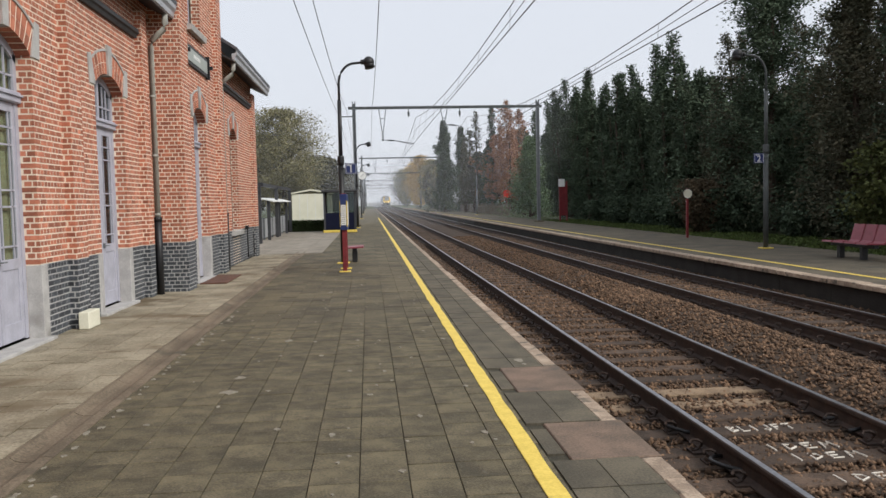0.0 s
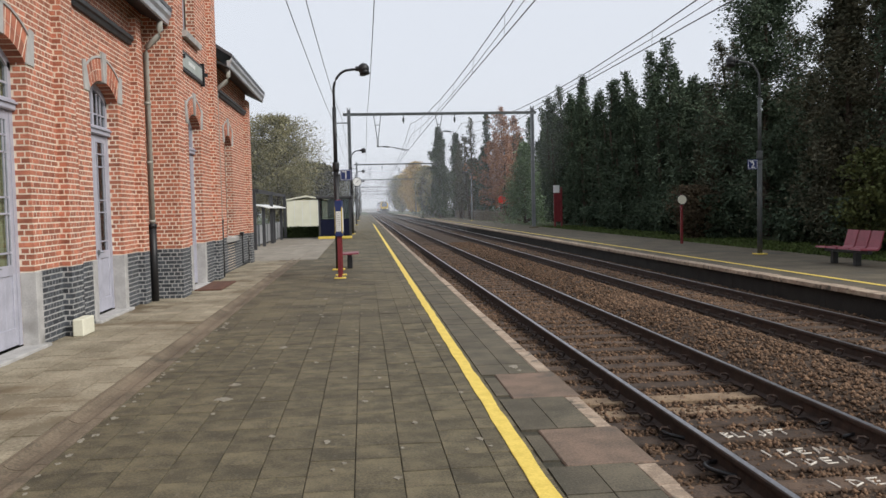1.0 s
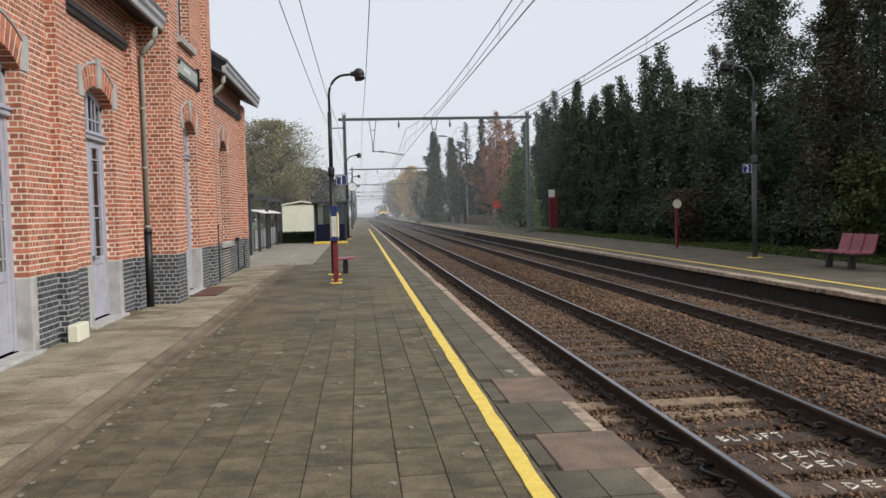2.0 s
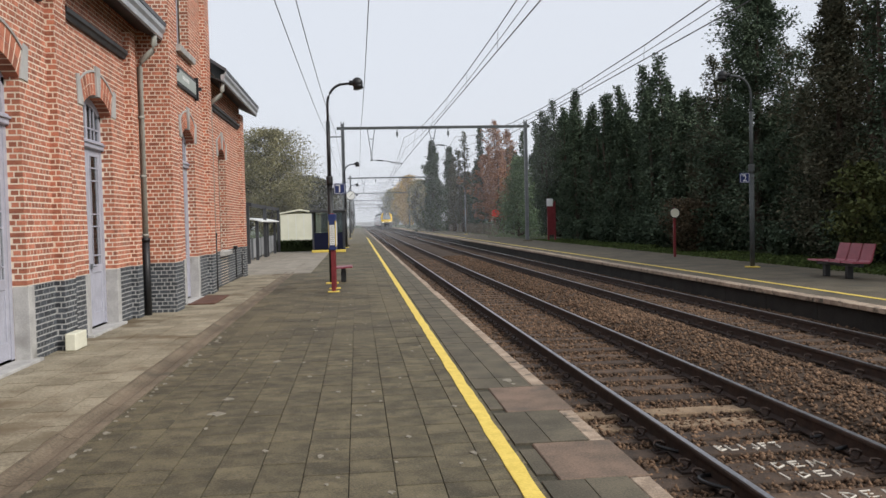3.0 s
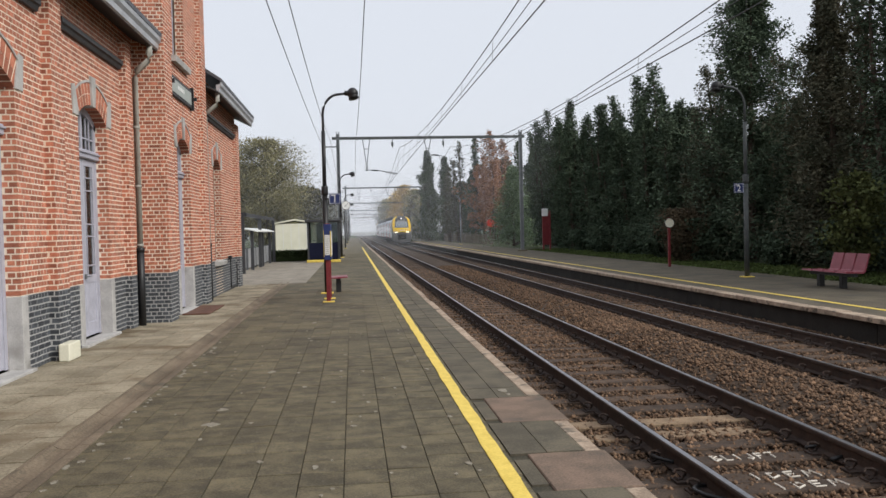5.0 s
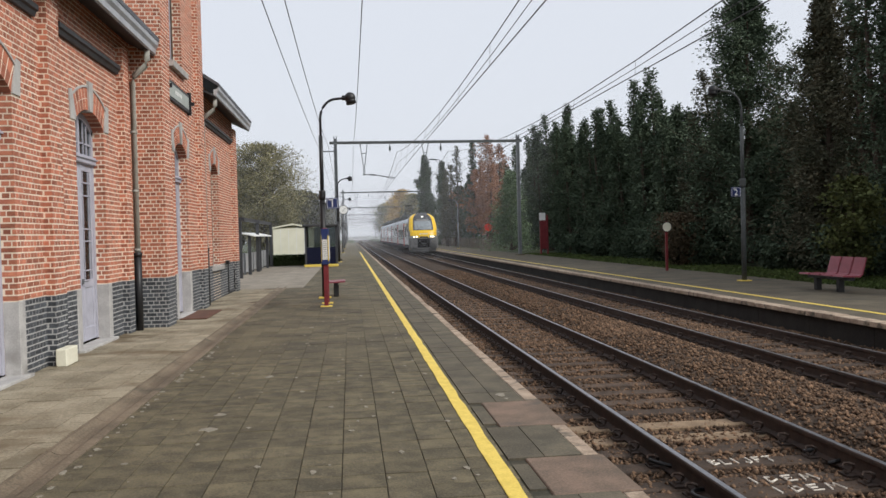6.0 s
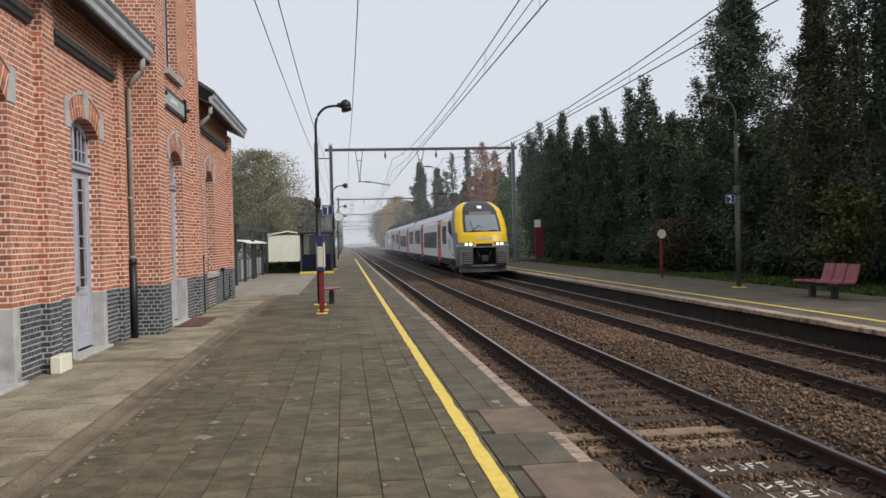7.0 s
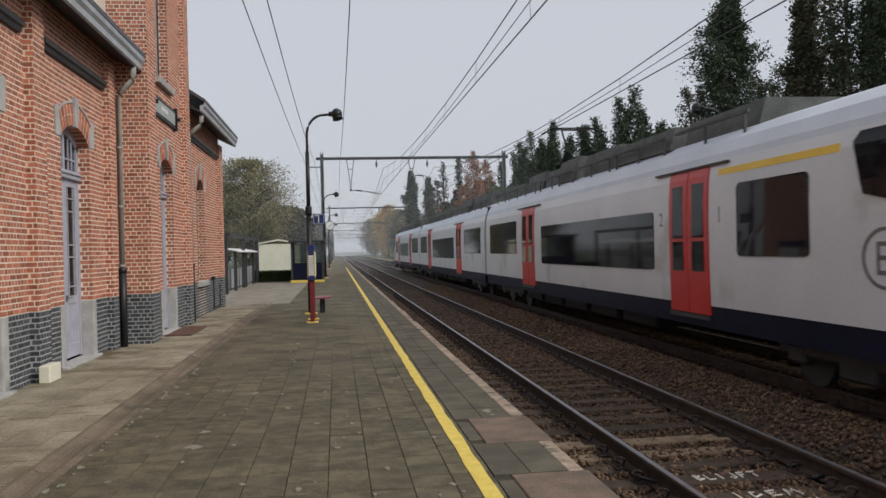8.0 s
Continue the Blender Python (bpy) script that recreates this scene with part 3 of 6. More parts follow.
def double_door(o, w, building, blind=False, solid=ZP):
    """Two glazed leaves under an arched toplight, painted grey lilac."""
    x = w - REVEAL
    door = part("door", Geo().box(x - 0.06, x, o.y0, o.y0 + 0.09, 0.07, o.spring), LILAC, building, "tall grey-lilac glazed double door with arched toplight")
    fr = Geo()
    fr.box(x - 0.06, x, o.y1 - 0.09, o.y1, 0.07, o.spring)
    fr.box(x - 0.08, x + 0.05, o.y0, o.y1, 2.98, 3.12, 0.012)
    fr.box(x - 0.05, x + 0.075, o.y0, o.y1, 3.06, 3.085)
    k = 12
    pts = [(o.y0 + (o.y1 - o.y0) * i / k, o.zc + math.sqrt(max(o.R ** 2 - (o.y0 + (o.y1 - o.y0) * i / k - o.c) ** 2, 0))) for i in range(k + 1)]
    for (a, za), (b, zb) in zip(pts, pts[1:]):
        f = [(a, za - 0.11), (b, zb - 0.11), (b, zb + 0.01), (a, za + 0.01)]
        fr.loft([[(x - 0.06, y, z) for y, z in f], [(x, y, z) for y, z in f]])
    part("frame", fr, LILAC, door)
    bars, bead = Geo(), Geo()
    bars.box(x - 0.05, x - 0.005, o.c - 0.045, o.c + 0.045, 3.12, o.spring + o.rise - 0.09)
    bead.box(x - 0.03, x - 0.008, o.y0 + 0.1, o.y1 - 0.1, 3.30, 3.325)
    for q in (-0.42, -0.25, 0.25, 0.42):
        bead.box(x - 0.03, x - 0.008, o.c + q * 1.0 - 0.011, o.c + q * 1.0 + 0.011, 3.12, o.spring + 0.08)
    for s in (-1, 1):
        a, b = sorted((o.c + s * 0.012, o.c + s * (o.w - 0.09)))
        lf = Geo()
        lf.box(x - 0.055, x - 0.01, a, a + 0.085, 0.08, 2.98, 0.006)
        lf.box(x - 0.055, x - 0.01, b - 0.085, b, 0.08, 2.98, 0.006)
        for z0, z1 in ((0.08, 0.30), (solid - 0.03, solid + 0.10), (2.86, 2.98)):
            lf.box(x - 0.052, x - 0.013, a + 0.08, b - 0.08, z0, z1, 0.005)
        m = a + 0.085
        while m < b - 0.09:
            lf.box(x - 0.045, x - 0.026, m + 0.002, min(m + 0.118, b - 0.085), 0.29, solid, 0.004)
            m += 0.12
        part("leaf", lf, LILAC, door, "grey-lilac leaf with boarded lower panel")
        for z in (1.22, 1.70, 1.90, 2.45, 2.66):
            bead.box(x - 0.040, x - 0.016, a + 0.08, b - 0.08, z, z + 0.022)
        for y in (a + 0.15, b - 0.172):
            bead.box(x - 0.040, x - 0.016, y, y + 0.022, solid + 0.1, 2.86)
    part("glazing_bar", bars, LILAC, door)
    part("glazing_bead", bead, LILAC, door)
    pn = part("pane", Geo().box(x - 0.034, x - 0.028, o.y0 + 0.05, o.y1 - 0.05, solid, o.spring + o.rise - 0.03), PANE, door)
    pn.visible_shadow = False
    h = Geo().box(x - 0.005, x + 0.03, o.c - 0.06, o.c - 0.03, 1.02, 1.10, 0.005)
    h.tube([(x + 0.03, o.c - 0.045, 1.06), (x + 0.06, o.c - 0.045, 1.06), (x + 0.06, o.c + 0.06, 1.06)], 0.009, 6)
    part("handle", h, STEEL, door, "metal lever handle")
    if blind:
        part("blind", Geo().box(x - 0.085, x - 0.078, o.y0, o.y1, 0.9, o.spring + 0.2), BLIND, door, "pale yellow blind behind the glass")


def make_station():
    b = thing("station_building", "old red brick railway station with blue-grey plinth and stone arches", "building")
    d1, d2 = Opening(9.17, 10.62), Opening(12.99, 14.42)
    d0 = Opening(5.4, 6.8)
    d3 = Opening(17.76, 19.06)
    tw = Opening(17.62, 18.82, 5.46, 8.2, 0.2, False)
    w4 = Opening(22.75, 23.95, ZP, SPRING, 0.24, False)
    # main range
    sec = [
        ("wall", WALL, -2.0, 16.22, 5.70, [d0, d1, d2]),
        ("wall", TOWER, 16.22, 20.78, 12.0, [d3, tw]),
        ("wall", WING, 20.78, 27.15, 5.70, [w4]),
    ]
    walls = []
    for name, w, y0, y1, z1, ops in sec:
        g = Geo()
        g.low = Geo()
        if w == TOWER:
            backing(g, w, y0, y1, 5.2, ops[:1])
            backing(g, w, y0, y1, z1, ops[1:], 5.2)
        else:
            backing(g, w, y0, y1, z1, ops)
        if w == TOWER:
            for yy in (y0 + 0.0015, y1 - 0.01):
                g.low.add([(TOWER, yy, -0.1), (-10, yy, -0.1), (-10, yy, ZP), (TOWER - 0.01, yy, ZP)], [(0, 1, 2, 3)])
                g.add([(TOWER, yy, ZP), (-10, yy, ZP), (-10, yy, z1), (TOWER - 0.01, yy, z1)], [(0, 1, 2, 3)])
        if w == WING:
            g.add([(WING, y1 - 0.0015, -0.1), (-10, y1 - 0.0015, -0.1), (-10, y1 - 0.0015, z1), (WING - 0.01, y1 - 0.0015, z1)], [(0, 1, 2, 3)])
        wl = part("wall", g, MORTAR, b, "brick wall with pale pointing")
        part("plinth", g.low, GREYMORTAR, wl, "blue-grey plinth with grey pointing")
        walls.append(wl)
        red, blue = Geo(), Geo()

        def gaps(z, ops=ops):
            return [q for o in ops for q in o.gap(z)]

        def front(u, z, d, w=w):
            return (w + d, u, z)
        lay(blue, y0, y1, 0, ZP, front, gaps, 1)
        single = []
        lay(red, y0, y1, ZP, z1, front, gaps, 2, loose=(single, 10.85, 11.40) if w == WALL else None)
        shared = {}
        for p, q, za, zb, d in single:
            key = round(q - p, 2)
            if key not in shared:
                me = bpy.data.meshes.new("brick")
                gb = Geo().box(-0.022, 0.0, -(q - p) / 2, (q - p) / 2, -(zb - za) / 2, (zb - za) / 2)
                me.from_pydata(gb.v, [], gb.f)
                me.materials.append(BRICK_ONE)
                shared[key] = me
            o1 = new("brick", shared[key])
            o1.parent = wl
            o1.location = (w + d, (p + q) / 2, (za + zb) / 2)
        for o in ops:
            reveals(o, w, red, max(o.z0, ZP))
            arch_ring(o, w, wl, b)
            if o.plinth:
                jambs(o, w, wl)
        if w == TOWER:
            lay(red, 0, 0.62, ZP, z1, lambda u, z, d: (TOWER - u, 16.22 - d, z), None, 5)
            lay(blue, 0, 0.62, 0, ZP, lambda u, z, d: (TOWER - u, 16.22 - d, z), None, 6)
        if w == WING:
            lay(red, 0, 3.0, ZP, z1, lambda u, z, d: (WING - u, 27.15 + d, z), None, 7)
        # pilasters, 12 cm proud
        pil = {WALL: ((7.3, 7.8), (11.56, 12.02), (15.30, 15.66)), TOWER: ((16.22, 16.90), (20.22, 20.78)), WING: ((26.55, 27.15),)}[w]
        for a, c in pil:
            top = 5.2 if w != TOWER else z1
            pw = w + 0.12
            pr = part("pilaster", Geo().box(w - 0.01, pw - 0.0015, a + 0.0015, c - 0.0015, ZP, top), MORTAR, b, "shallow brick pilaster")
            part("pilaster_foot", Geo().box(w - 0.01, pw - 0.0015, a + 0.0015, c - 0.0015, 0, ZP), GREYMORTAR, pr, "blue-grey brick pilaster foot")
            for gg, za, zb in ((blue, 0, ZP), (red, ZP, top)):
                lay(gg, a, c, za, zb, lambda u, z, d, pw=pw: (pw + d, u, z), None, int(a * 7))
                lay(gg, 0.0, 0.12, za, zb, lambda u, z, d, pw=pw, a=a: (pw - u, a - d, z), None, 8, 0.012)
                lay(gg, 0.0, 0.12, za, zb, lambda u, z, d, pw=pw, c=c: (pw - u, c + d, z), None, 9, 0.012)
        part("brick", blue, BLUE_BRICK, wl, "blue-grey glazed plinth bricks", kind="stuff")
        part("brick", red, BRICK, wl, "orange-red wall bricks", kind="stuff")
    # inside: back walls and floor; the rooms' gloom is put into their colour
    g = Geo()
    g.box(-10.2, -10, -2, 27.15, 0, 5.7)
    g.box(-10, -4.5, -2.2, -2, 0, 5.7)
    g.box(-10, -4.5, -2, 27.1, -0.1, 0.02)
    part("inner_wall", g, DARK, b, "interior walls and floor with gloom put into their colour")
    double_door(d0, WALL, b, True)
    double_door(d1, WALL, b, True)
    double_door(d2, WALL, b)
    double_door(d3, TOWER, b)
    # windows of the tower and the wing
    for o, w in ((tw, TOWER), (w4, WING)):
        x = w - 0.22
        fr = Geo()
        fr.box(x - 0.06, x, o.y0, o.y0 + 0.07, o.z0, o.spring + 0.1)
        fr.box(x - 0.06, x, o.y1 - 0.07, o.y1, o.z0, o.spring + 0.1)
        fr.box(x - 0.05, x, o.c - 0.035, o.c + 0.035, o.z0, o.spring + o.rise)
        for z in (o.z0, o.z0 + 1.0, o.z0 + 1.9, o.spring + 0.05):
            fr.box(x - 0.055, x + 0.005, o.y0, o.y1, z, z + 0.07)
        wn = part("window", fr, LILAC, b, "tall grey-lilac casement window")
        p = part("pane", Geo().box(x - 0.034, x - 0.028, o.y0, o.y1, o.z0, o.spring + o.rise), PANE, wn)
        p.visible_shadow = False
        s = Geo().loft([[(w - 0.25, y, o.z0 - 0.14), (w + 0.10, y, o.z0 - 0.14), (w + 0.12, y, o.z0 - 0.03), (w + 0.10, y, o.z0 - 0.02), (w - 0.25, y, o.z0 + 0.01)] for y in (o.y0 - 0.18, o.y1 + 0.18)])
        part("sill", s, STONE, wn, "sloping dark stone sill")
    # mouldings under the eaves
    for w, a, c in ((WALL, 7.95, 11.36), (WALL, 12.15, 15.25), (WING, 21.4, 26.5), (WALL, -2, 7.1)):
        prof = [(w - 0.02, 4.70), (w + 0.05, 4.70), (w + 0.07, 4.76), (w + 0.10, 4.78), (w + 0.10, 4.85), (w - 0.02, 4.87)]
        part("moulding", Geo().loft([[(x, y, z) for x, z in prof] for y in (a, c)]), DARKWOOD, b, "dark moulded course under the eaves")
    # eaves, gutters and roofs
    for w, a, c in ((WALL, -2.5, 16.2), (WING, 20.85, 27.6)):
        o = w + 0.46
        so = Geo().loft([[(w - 0.05, y, 5.50), (o + 0.02, y, 5.24), (o + 0.02, y, 5.28), (w - 0.05, y, 5.56)] for y in (a, c)])
        part("soffit", so, DARKWOOD, b, "dark boarded soffit")
        gp = [(o - 0.02, 5.26), (o + 0.02, 5.25), (o + 0.05, 5.27), (o + 0.06, 5.36), (o + 0.10, 5.42), (o + 0.11, 5.50), (o + 0.09, 5.50), (o + 0.06, 5.44), (o - 0.02, 5.43)]
        part("gutter", Geo().loft([[(x, y, z) for x, z in gp] for y in (a, c)]), ZINC, b, "grey zinc-lined box gutter")
        rf = Geo().loft([[(o + 0.12, y, 5.50), (o + 0.12, y, 5.58), (-7.2, y, 8.3), (-11.2, y, 5.58), (-11.2, y, 5.50), (-7.2, y, 8.15)] for y in (a, c)])
        part("roof", rf, SLATE, b, "dark slate roof")
    part("roof", Geo().loft([[(TOWER + 0.4, y, 12.0), (-7, y, 14.5), (-10.4, y, 12.0)] for y in (15.9, 21.1)]), SLATE, b, "dark slate tower roof")
    # drainpipes
    for x, y, zt, xo in ((WALL + 0.16, 15.78, 5.25, WALL + 0.44), (WING + 0.10, 21.15, 5.25, WING + 0.42)):
        g = Geo().tube([(xo, y, zt + 0.02), (xo, y, zt - 0.18), (xo - 0.03, y, zt - 0.28), (x + 0.03, y, zt - 0.48), (x, y, zt - 0.60), (x, y, 1.45)], 0.055, 12)
        for z in (1.5, 2.6, 3.7):
            g.tube([(x, y, z), (x, y, z + 0.05)], 0.064, 12)
        dp = part("drainpipe", g, PIPE_GREY, b, "grey zinc downpipe", smooth=True)
        part("drainpipe_foot", Geo().tube([(x, y, 1.46), (x, y, 0.0)], 0.072, 12).tube([(x, y, 1.40), (x, y, 1.48)], 0.082, 12), BLACK, dp, "black cast-iron pipe foot", smooth=True)
    # name board over the tower door; its letters are bars
    w = TOWER
    nb = part("name_board", Geo().box(w, w + 0.05, 17.0, 19.3, 4.60, 5.02, 0.008), DARKWOOD, b, "framed pale station name board")
    part("board_face", Geo().box(w + 0.045, w + 0.062, 17.1, 19.2, 4.67, 4.94), mat("board_grey", (0.40, 0.43, 0.40), (0.33, 0.36, 0.33), 0.5), nb, "pale grey-green face")
    bars = Geo()
    for i in range(5):
        bars.box(w + 0.06, w + 0.068, 17.75 + i * 0.14, 17.83 + i * 0.14, 4.78, 4.86)
    part("lettering_bar", bars, WHITE, nb)
    for y in (16.93, 19.30):
        br = Geo()
        br.box(w, w + 0.09, y, y + 0.07, 4.56, 5.08)
        br.box(w, w + 0.16, y + 0.005, y + 0.065, 4.78, 4.86)
        part("board_bracket", br, BLACK, nb, "black iron bracket")
    # gas and water pipes by the wing
    g = Geo()
    g.tube([(WING + 0.08, 24.9, 1.0), (WING + 0.08, 24.9, 0.12), (WING + 0.08, 26.2, 0.10)], 0.02, 6)
    g.tube([(WING + 0.08, 26.2, 0.75), (WING + 0.08, 26.2, 0.05)], 0.02, 6)
    g.box(WING + 0.02, WING + 0.12, 24.85, 25.05, 0.95, 1.05)
    part("service_pipe", g, BLACK, b, "thin dark service pipes")
    return b, walls


station, station_walls = make_station()


def make_small_by_wall():
    g = Geo().box(-3.985, -3.84, 11.44, 11.90, 0.018, 0.255, 0.012)
    tagged(part("stone_block", g, CREAM), "chipped white-painted stone block against the plinth", "block")
    mt = Geo().box(-3.58, -3.02, 17.45, 19.45, 0.018, 0.05, 0.01)
    tagged(part("rust_plate", mt, mat("rusty_plate", (0.145, 0.070, 0.045), (0.095, 0.046, 0.032), 0.85, 5, 50, 0.2)), "rusty brown metal ramp plate before the tower door", "ramp")


make_small_by_wall()


# ---- the train: three cars, built from the nose back along y, from the rail up ----
T_WHITE = mat("train_white_grey", (0.74, 0.75, 0.77), (0.66, 0.67, 0.69), 0.30, 0.7, 30, 0.02, stain=(0.54, 0.54, 0.53), stain_scale=0.9, stain_cut=0.6)
T_ROOF = mat("train_roof_grey", (0.66, 0.70, 0.77), (0.58, 0.62, 0.68), 0.4, 0.8, 30, 0.03)
T_BLUE = mat("train_dark_blue", (0.011, 0.013, 0.034), (0.007, 0.009, 0.024), 0.5, 2, 30, 0.03, spec=0.12)
T_YELLOW = mat("train_yellow", (0.88, 0.56, 0.012), (0.80, 0.49, 0.010), 0.3, 2, 30, 0.01)
T_GREY = mat("train_mid_grey", (0.18, 0.18, 0.178), (0.14, 0.14, 0.138), 0.4, 2, 30, 0.03)
T_DARK = mat("train_dark_grey", (0.055, 0.057, 0.062), (0.035, 0.036, 0.04), 0.5, 3, 40, 0.1)
T_GEAR = mat("train_roof_gear", (0.115, 0.12, 0.115), (0.06, 0.062, 0.06), 0.7, 3, 40, 0.2)
T_RED = mat("train_door_red", (0.62, 0.035, 0.030), (0.54, 0.028, 0.025), 0.35, 2, 30, 0.02)
T_GLASS = mat("train_tinted_glass", (0.014, 0.014, 0.016), (0.010, 0.010, 0.012), 0.05, 2, 30, 0.0, spec=0.16)
T_SCREEN = mat("train_windscreen", (0.25, 0.28, 0.30), (0.22, 0.25, 0.27), 0.08, 0.6, 3, 0.0, spec=0.6)
T_BLACK = mat("train_gangway_rubber", (0.015, 0.015, 0.016), None, 0.8)
T_LIGHT = mat("train_headlight", (1.0, 0.86, 0.58), (1.0, 0.84, 0.55), 0.3, 3, 20, 0.0, glow=4.5)
T_TOPLIGHT = mat("train_top_light", (1.0, 0.97, 0.90), (1.0, 0.96, 0.88), 0.3, 3, 20, 0.0, glow=1.0)
LENGTH = 78.6


def half_width(z):
    pts = [(0.30, 1.30), (0.97, 1.40), (1.5, 1.41), (2.55, 1.41), (3.0, 1.380), (3.3, 1.31), (3.5, 1.20), (3.68, 0.92), (3.80, 0.55), (3.95, 0.22)]
    for (a, wa), (b, wb) in zip(pts, pts[1:]):
        if z <= b:
            return wa + (wb - wa) * max(0, (z - a) / (b - a))
    return 0.22


def make_train():
    tr = thing("train", "grey and yellow electric passenger train with red doors", "train")

    def back(s, flip):
        return LENGTH - s if flip else s

    def car(s0, s1, wins, doors, flip=False, front=False, second=()):
        a, c = s0, s1
        side_z = [0.97, 1.2, 1.6, 2.0, 2.4, 2.8, 3.0, 3.2]
        roof_z = [3.2, 3.3, 3.4, 3.5, 3.6, 3.68, 3.74, 3.80]
        g = Geo()
        for sg in (-1, 1):
            g.loft([[(sg * half_width(z), y, z) for z in side_z] for y in (back(a, flip), back(c, flip))], caps=False, closed=False)
        for y in (a + 0.02, c - 0.02):
            y = back(y, flip)
            ring = [(half_width(z), y, z) for z in side_z] + [(-half_width(z), y, z) for z in side_z[::-1]]
            g.add(ring, [tuple(range(len(ring)))])
        g.box(-1.38, 1.38, min(back(a, flip), back(c, flip)), max(back(a, flip), back(c, flip)), 0.94, 0.972)
        body = part("car_body", g, T_WHITE, tr, "light grey car side")
        prof = [(half_width(z), z) for z in roof_z] + [(-half_width(z), z) for z in roof_z[::-1]]
        part("roof", Geo().loft([[(x, back(y, flip), z) for x, z in prof] for y in (a, c)]), T_ROOF, body, "pale grey curved roof")
        ya, yc = sorted((back(a + 0.1, flip), back(c - 0.1, flip)))
        sk = Geo()
        for sg in (-1, 1):
            x0, x1 = sorted((sg * 1.30, sg * 1.385))
            sk.box(x0, x1, ya, yc, 0.62, 0.965)
        part("skirt", sk, T_BLUE, body, "dark blue lower skirt")
        y = ya + (7.4 if front else 6.0)
        while y < yc - 7.0:
            part("underfloor_box", Geo().box(-1.2, 1.2, y, y + 1.8, 0.38, 0.95, 0.03), T_BLACK, body, "dark underfloor equipment box")
            y += 2.15
        for sg in (-1, 1):
            for w0, w1, z0, z1 in wins:
                y0, y1 = sorted((back(w0, flip), back(w1, flip)))
                r = 0.09
                f = []
                for cy, cz, q in ((y1 - r, z1 - r, 0), (y0 + r, z1 - r, 1), (y0 + r, z0 + r, 2), (y1 - r, z0 + r, 3)):
                    for k in range(5):
                        t = math.pi / 2 * (q + k / 4)
                        f.append((cy + r * math.cos(t), cz + r * math.sin(t)))
                ring = [(sg * (half_width(z) + 0.016), y, z) for y, z in f]
                inner = [(sg * (half_width(z) - 0.03), y, z) for y, z in f]
                part("window", Geo().loft([inner, ring]), T_GLASS, body, "dark tinted window")
            for w0, w1, z0, z1 in doors:
                y0, y1 = sorted((back(w0, flip), back(w1, flip)))
                m = (y0 + y1) / 2
                for p, q in ((y0, m - 0.008), (m + 0.008, y1)):
                    dz = [0.82, 1.4, 2.0, 2.6, 3.0, 3.13]
                    g = Geo().loft([[(sg * (half_width(max(z, 0.97)) + d), y, z) for z in dz] + [(sg * (half_width(max(z, 0.97)) - 0.04), y, z) for z in dz[::-1]] for y, d in ((p, 0.006), (p + 0.03, 0.014), (q - 0.03, 0.014), (q, 0.006))])
                    d = part("door", g, T_RED, body, "red sliding door leaf")
                    for za, zb in ((2.04, 2.90), (1.50, 1.98)):
                        x0, x1 = sorted((sg * 1.38, sg * (half_width(2.2) + 0.018)))
                        gw = Geo().loft([[(sg * (half_width(z) + 0.026), y, z) for z in (za, zb)] + [(sg * (half_width(z) - 0.01), y, z) for z in (zb, za)] for y in (p + 0.17, q - 0.17)])
                        part("door_window", gw, T_GLASS, d, "tall dark door window")
                rail = Geo().box(*sorted((sg * 1.34, sg * 1.40)), y0 - 0.6, y1 + 0.6, 3.14, 3.17)
                part("door_rail", rail, T_DARK, body)
                step = Geo().box(*sorted((sg * 1.25, sg * 1.43)), y0, y1, 0.74, 0.80)
                part("step", step, T_DARK, body)
        # bogies with wheels
        for s in second:
            yb = back(s, flip)
            bg = Geo()
            for sg in (-1, 1):
                x0, x1 = sorted((sg * 0.95, sg * 1.12))
                bg.box(x0, x1, yb - 1.7, yb + 1.7, 0.42, 0.68, 0.04)
                bg.box(x0, x1, yb - 0.35, yb + 0.35, 0.25, 0.5, 0.04)
                for q in (-1.25, 1.25):
                    bg.box(x0 - 0.02, x1 + 0.02, yb + q - 0.2, yb + q + 0.2, 0.32, 0.6, 0.05)
            bo = part("bogie", bg, T_DARK, body, "dark bogie frame")
            for q in (-1.25, 1.25):
                for sg in (-1, 1):
                    part("wheel", Geo().disc((sg * 0.76, yb + q, 0.42), 0.42, "x", 0.12, 28), T_DARK, bo, "steel wheel")
        # roof gear
        y = ya + (4.0 if front and not flip else 0.8)
        rr = random.Random(int(s0) + 3)
        while y < yc - 1.5:
            ln = rr.uniform(1.6, 3.2)
            h = rr.choice((0.46, 0.52, 0.36))
            w = rr.uniform(0.85, 1.05)
            e = min(y + ln, yc - 0.4)
            f = [(-w, 3.66), (w, 3.66), (w - 0.12, 3.72 + h), (-w + 0.12, 3.72 + h)]
            rg = Geo().loft([[(x, y, z) for x, z in f], [(x, e, z) for x, z in f]])
            for sg in (-1, 1):
                rg.box(*sorted((sg * 1.06, sg * 1.10)), y, e, 3.86, 3.91)
                for q in np.arange(y + 0.1, e, 1.3):
                    rg.box(*sorted((sg * 1.065, sg * 1.095)), q, q + 0.05, 3.52, 3.87)
            part("roof_box", rg, T_GEAR, body, "grey roof equipment box")
            y = e + rr.uniform(0.1, 0.5)
        return body

    w_hi, w_lo = (1.75, 2.80), (1.49, 2.53)
    end_wins = [(5.0, 6.8, *w_hi), (9.9, 18.05, *w_lo), (21.25, 25.7, *w_hi)]
    end_doors = [(7.7, 9.2, 0, 0), (18.9, 20.5, 0, 0)]
    front = car(2.9, 26.6, end_wins, end_doors, False, True, (4.6, 23.4))
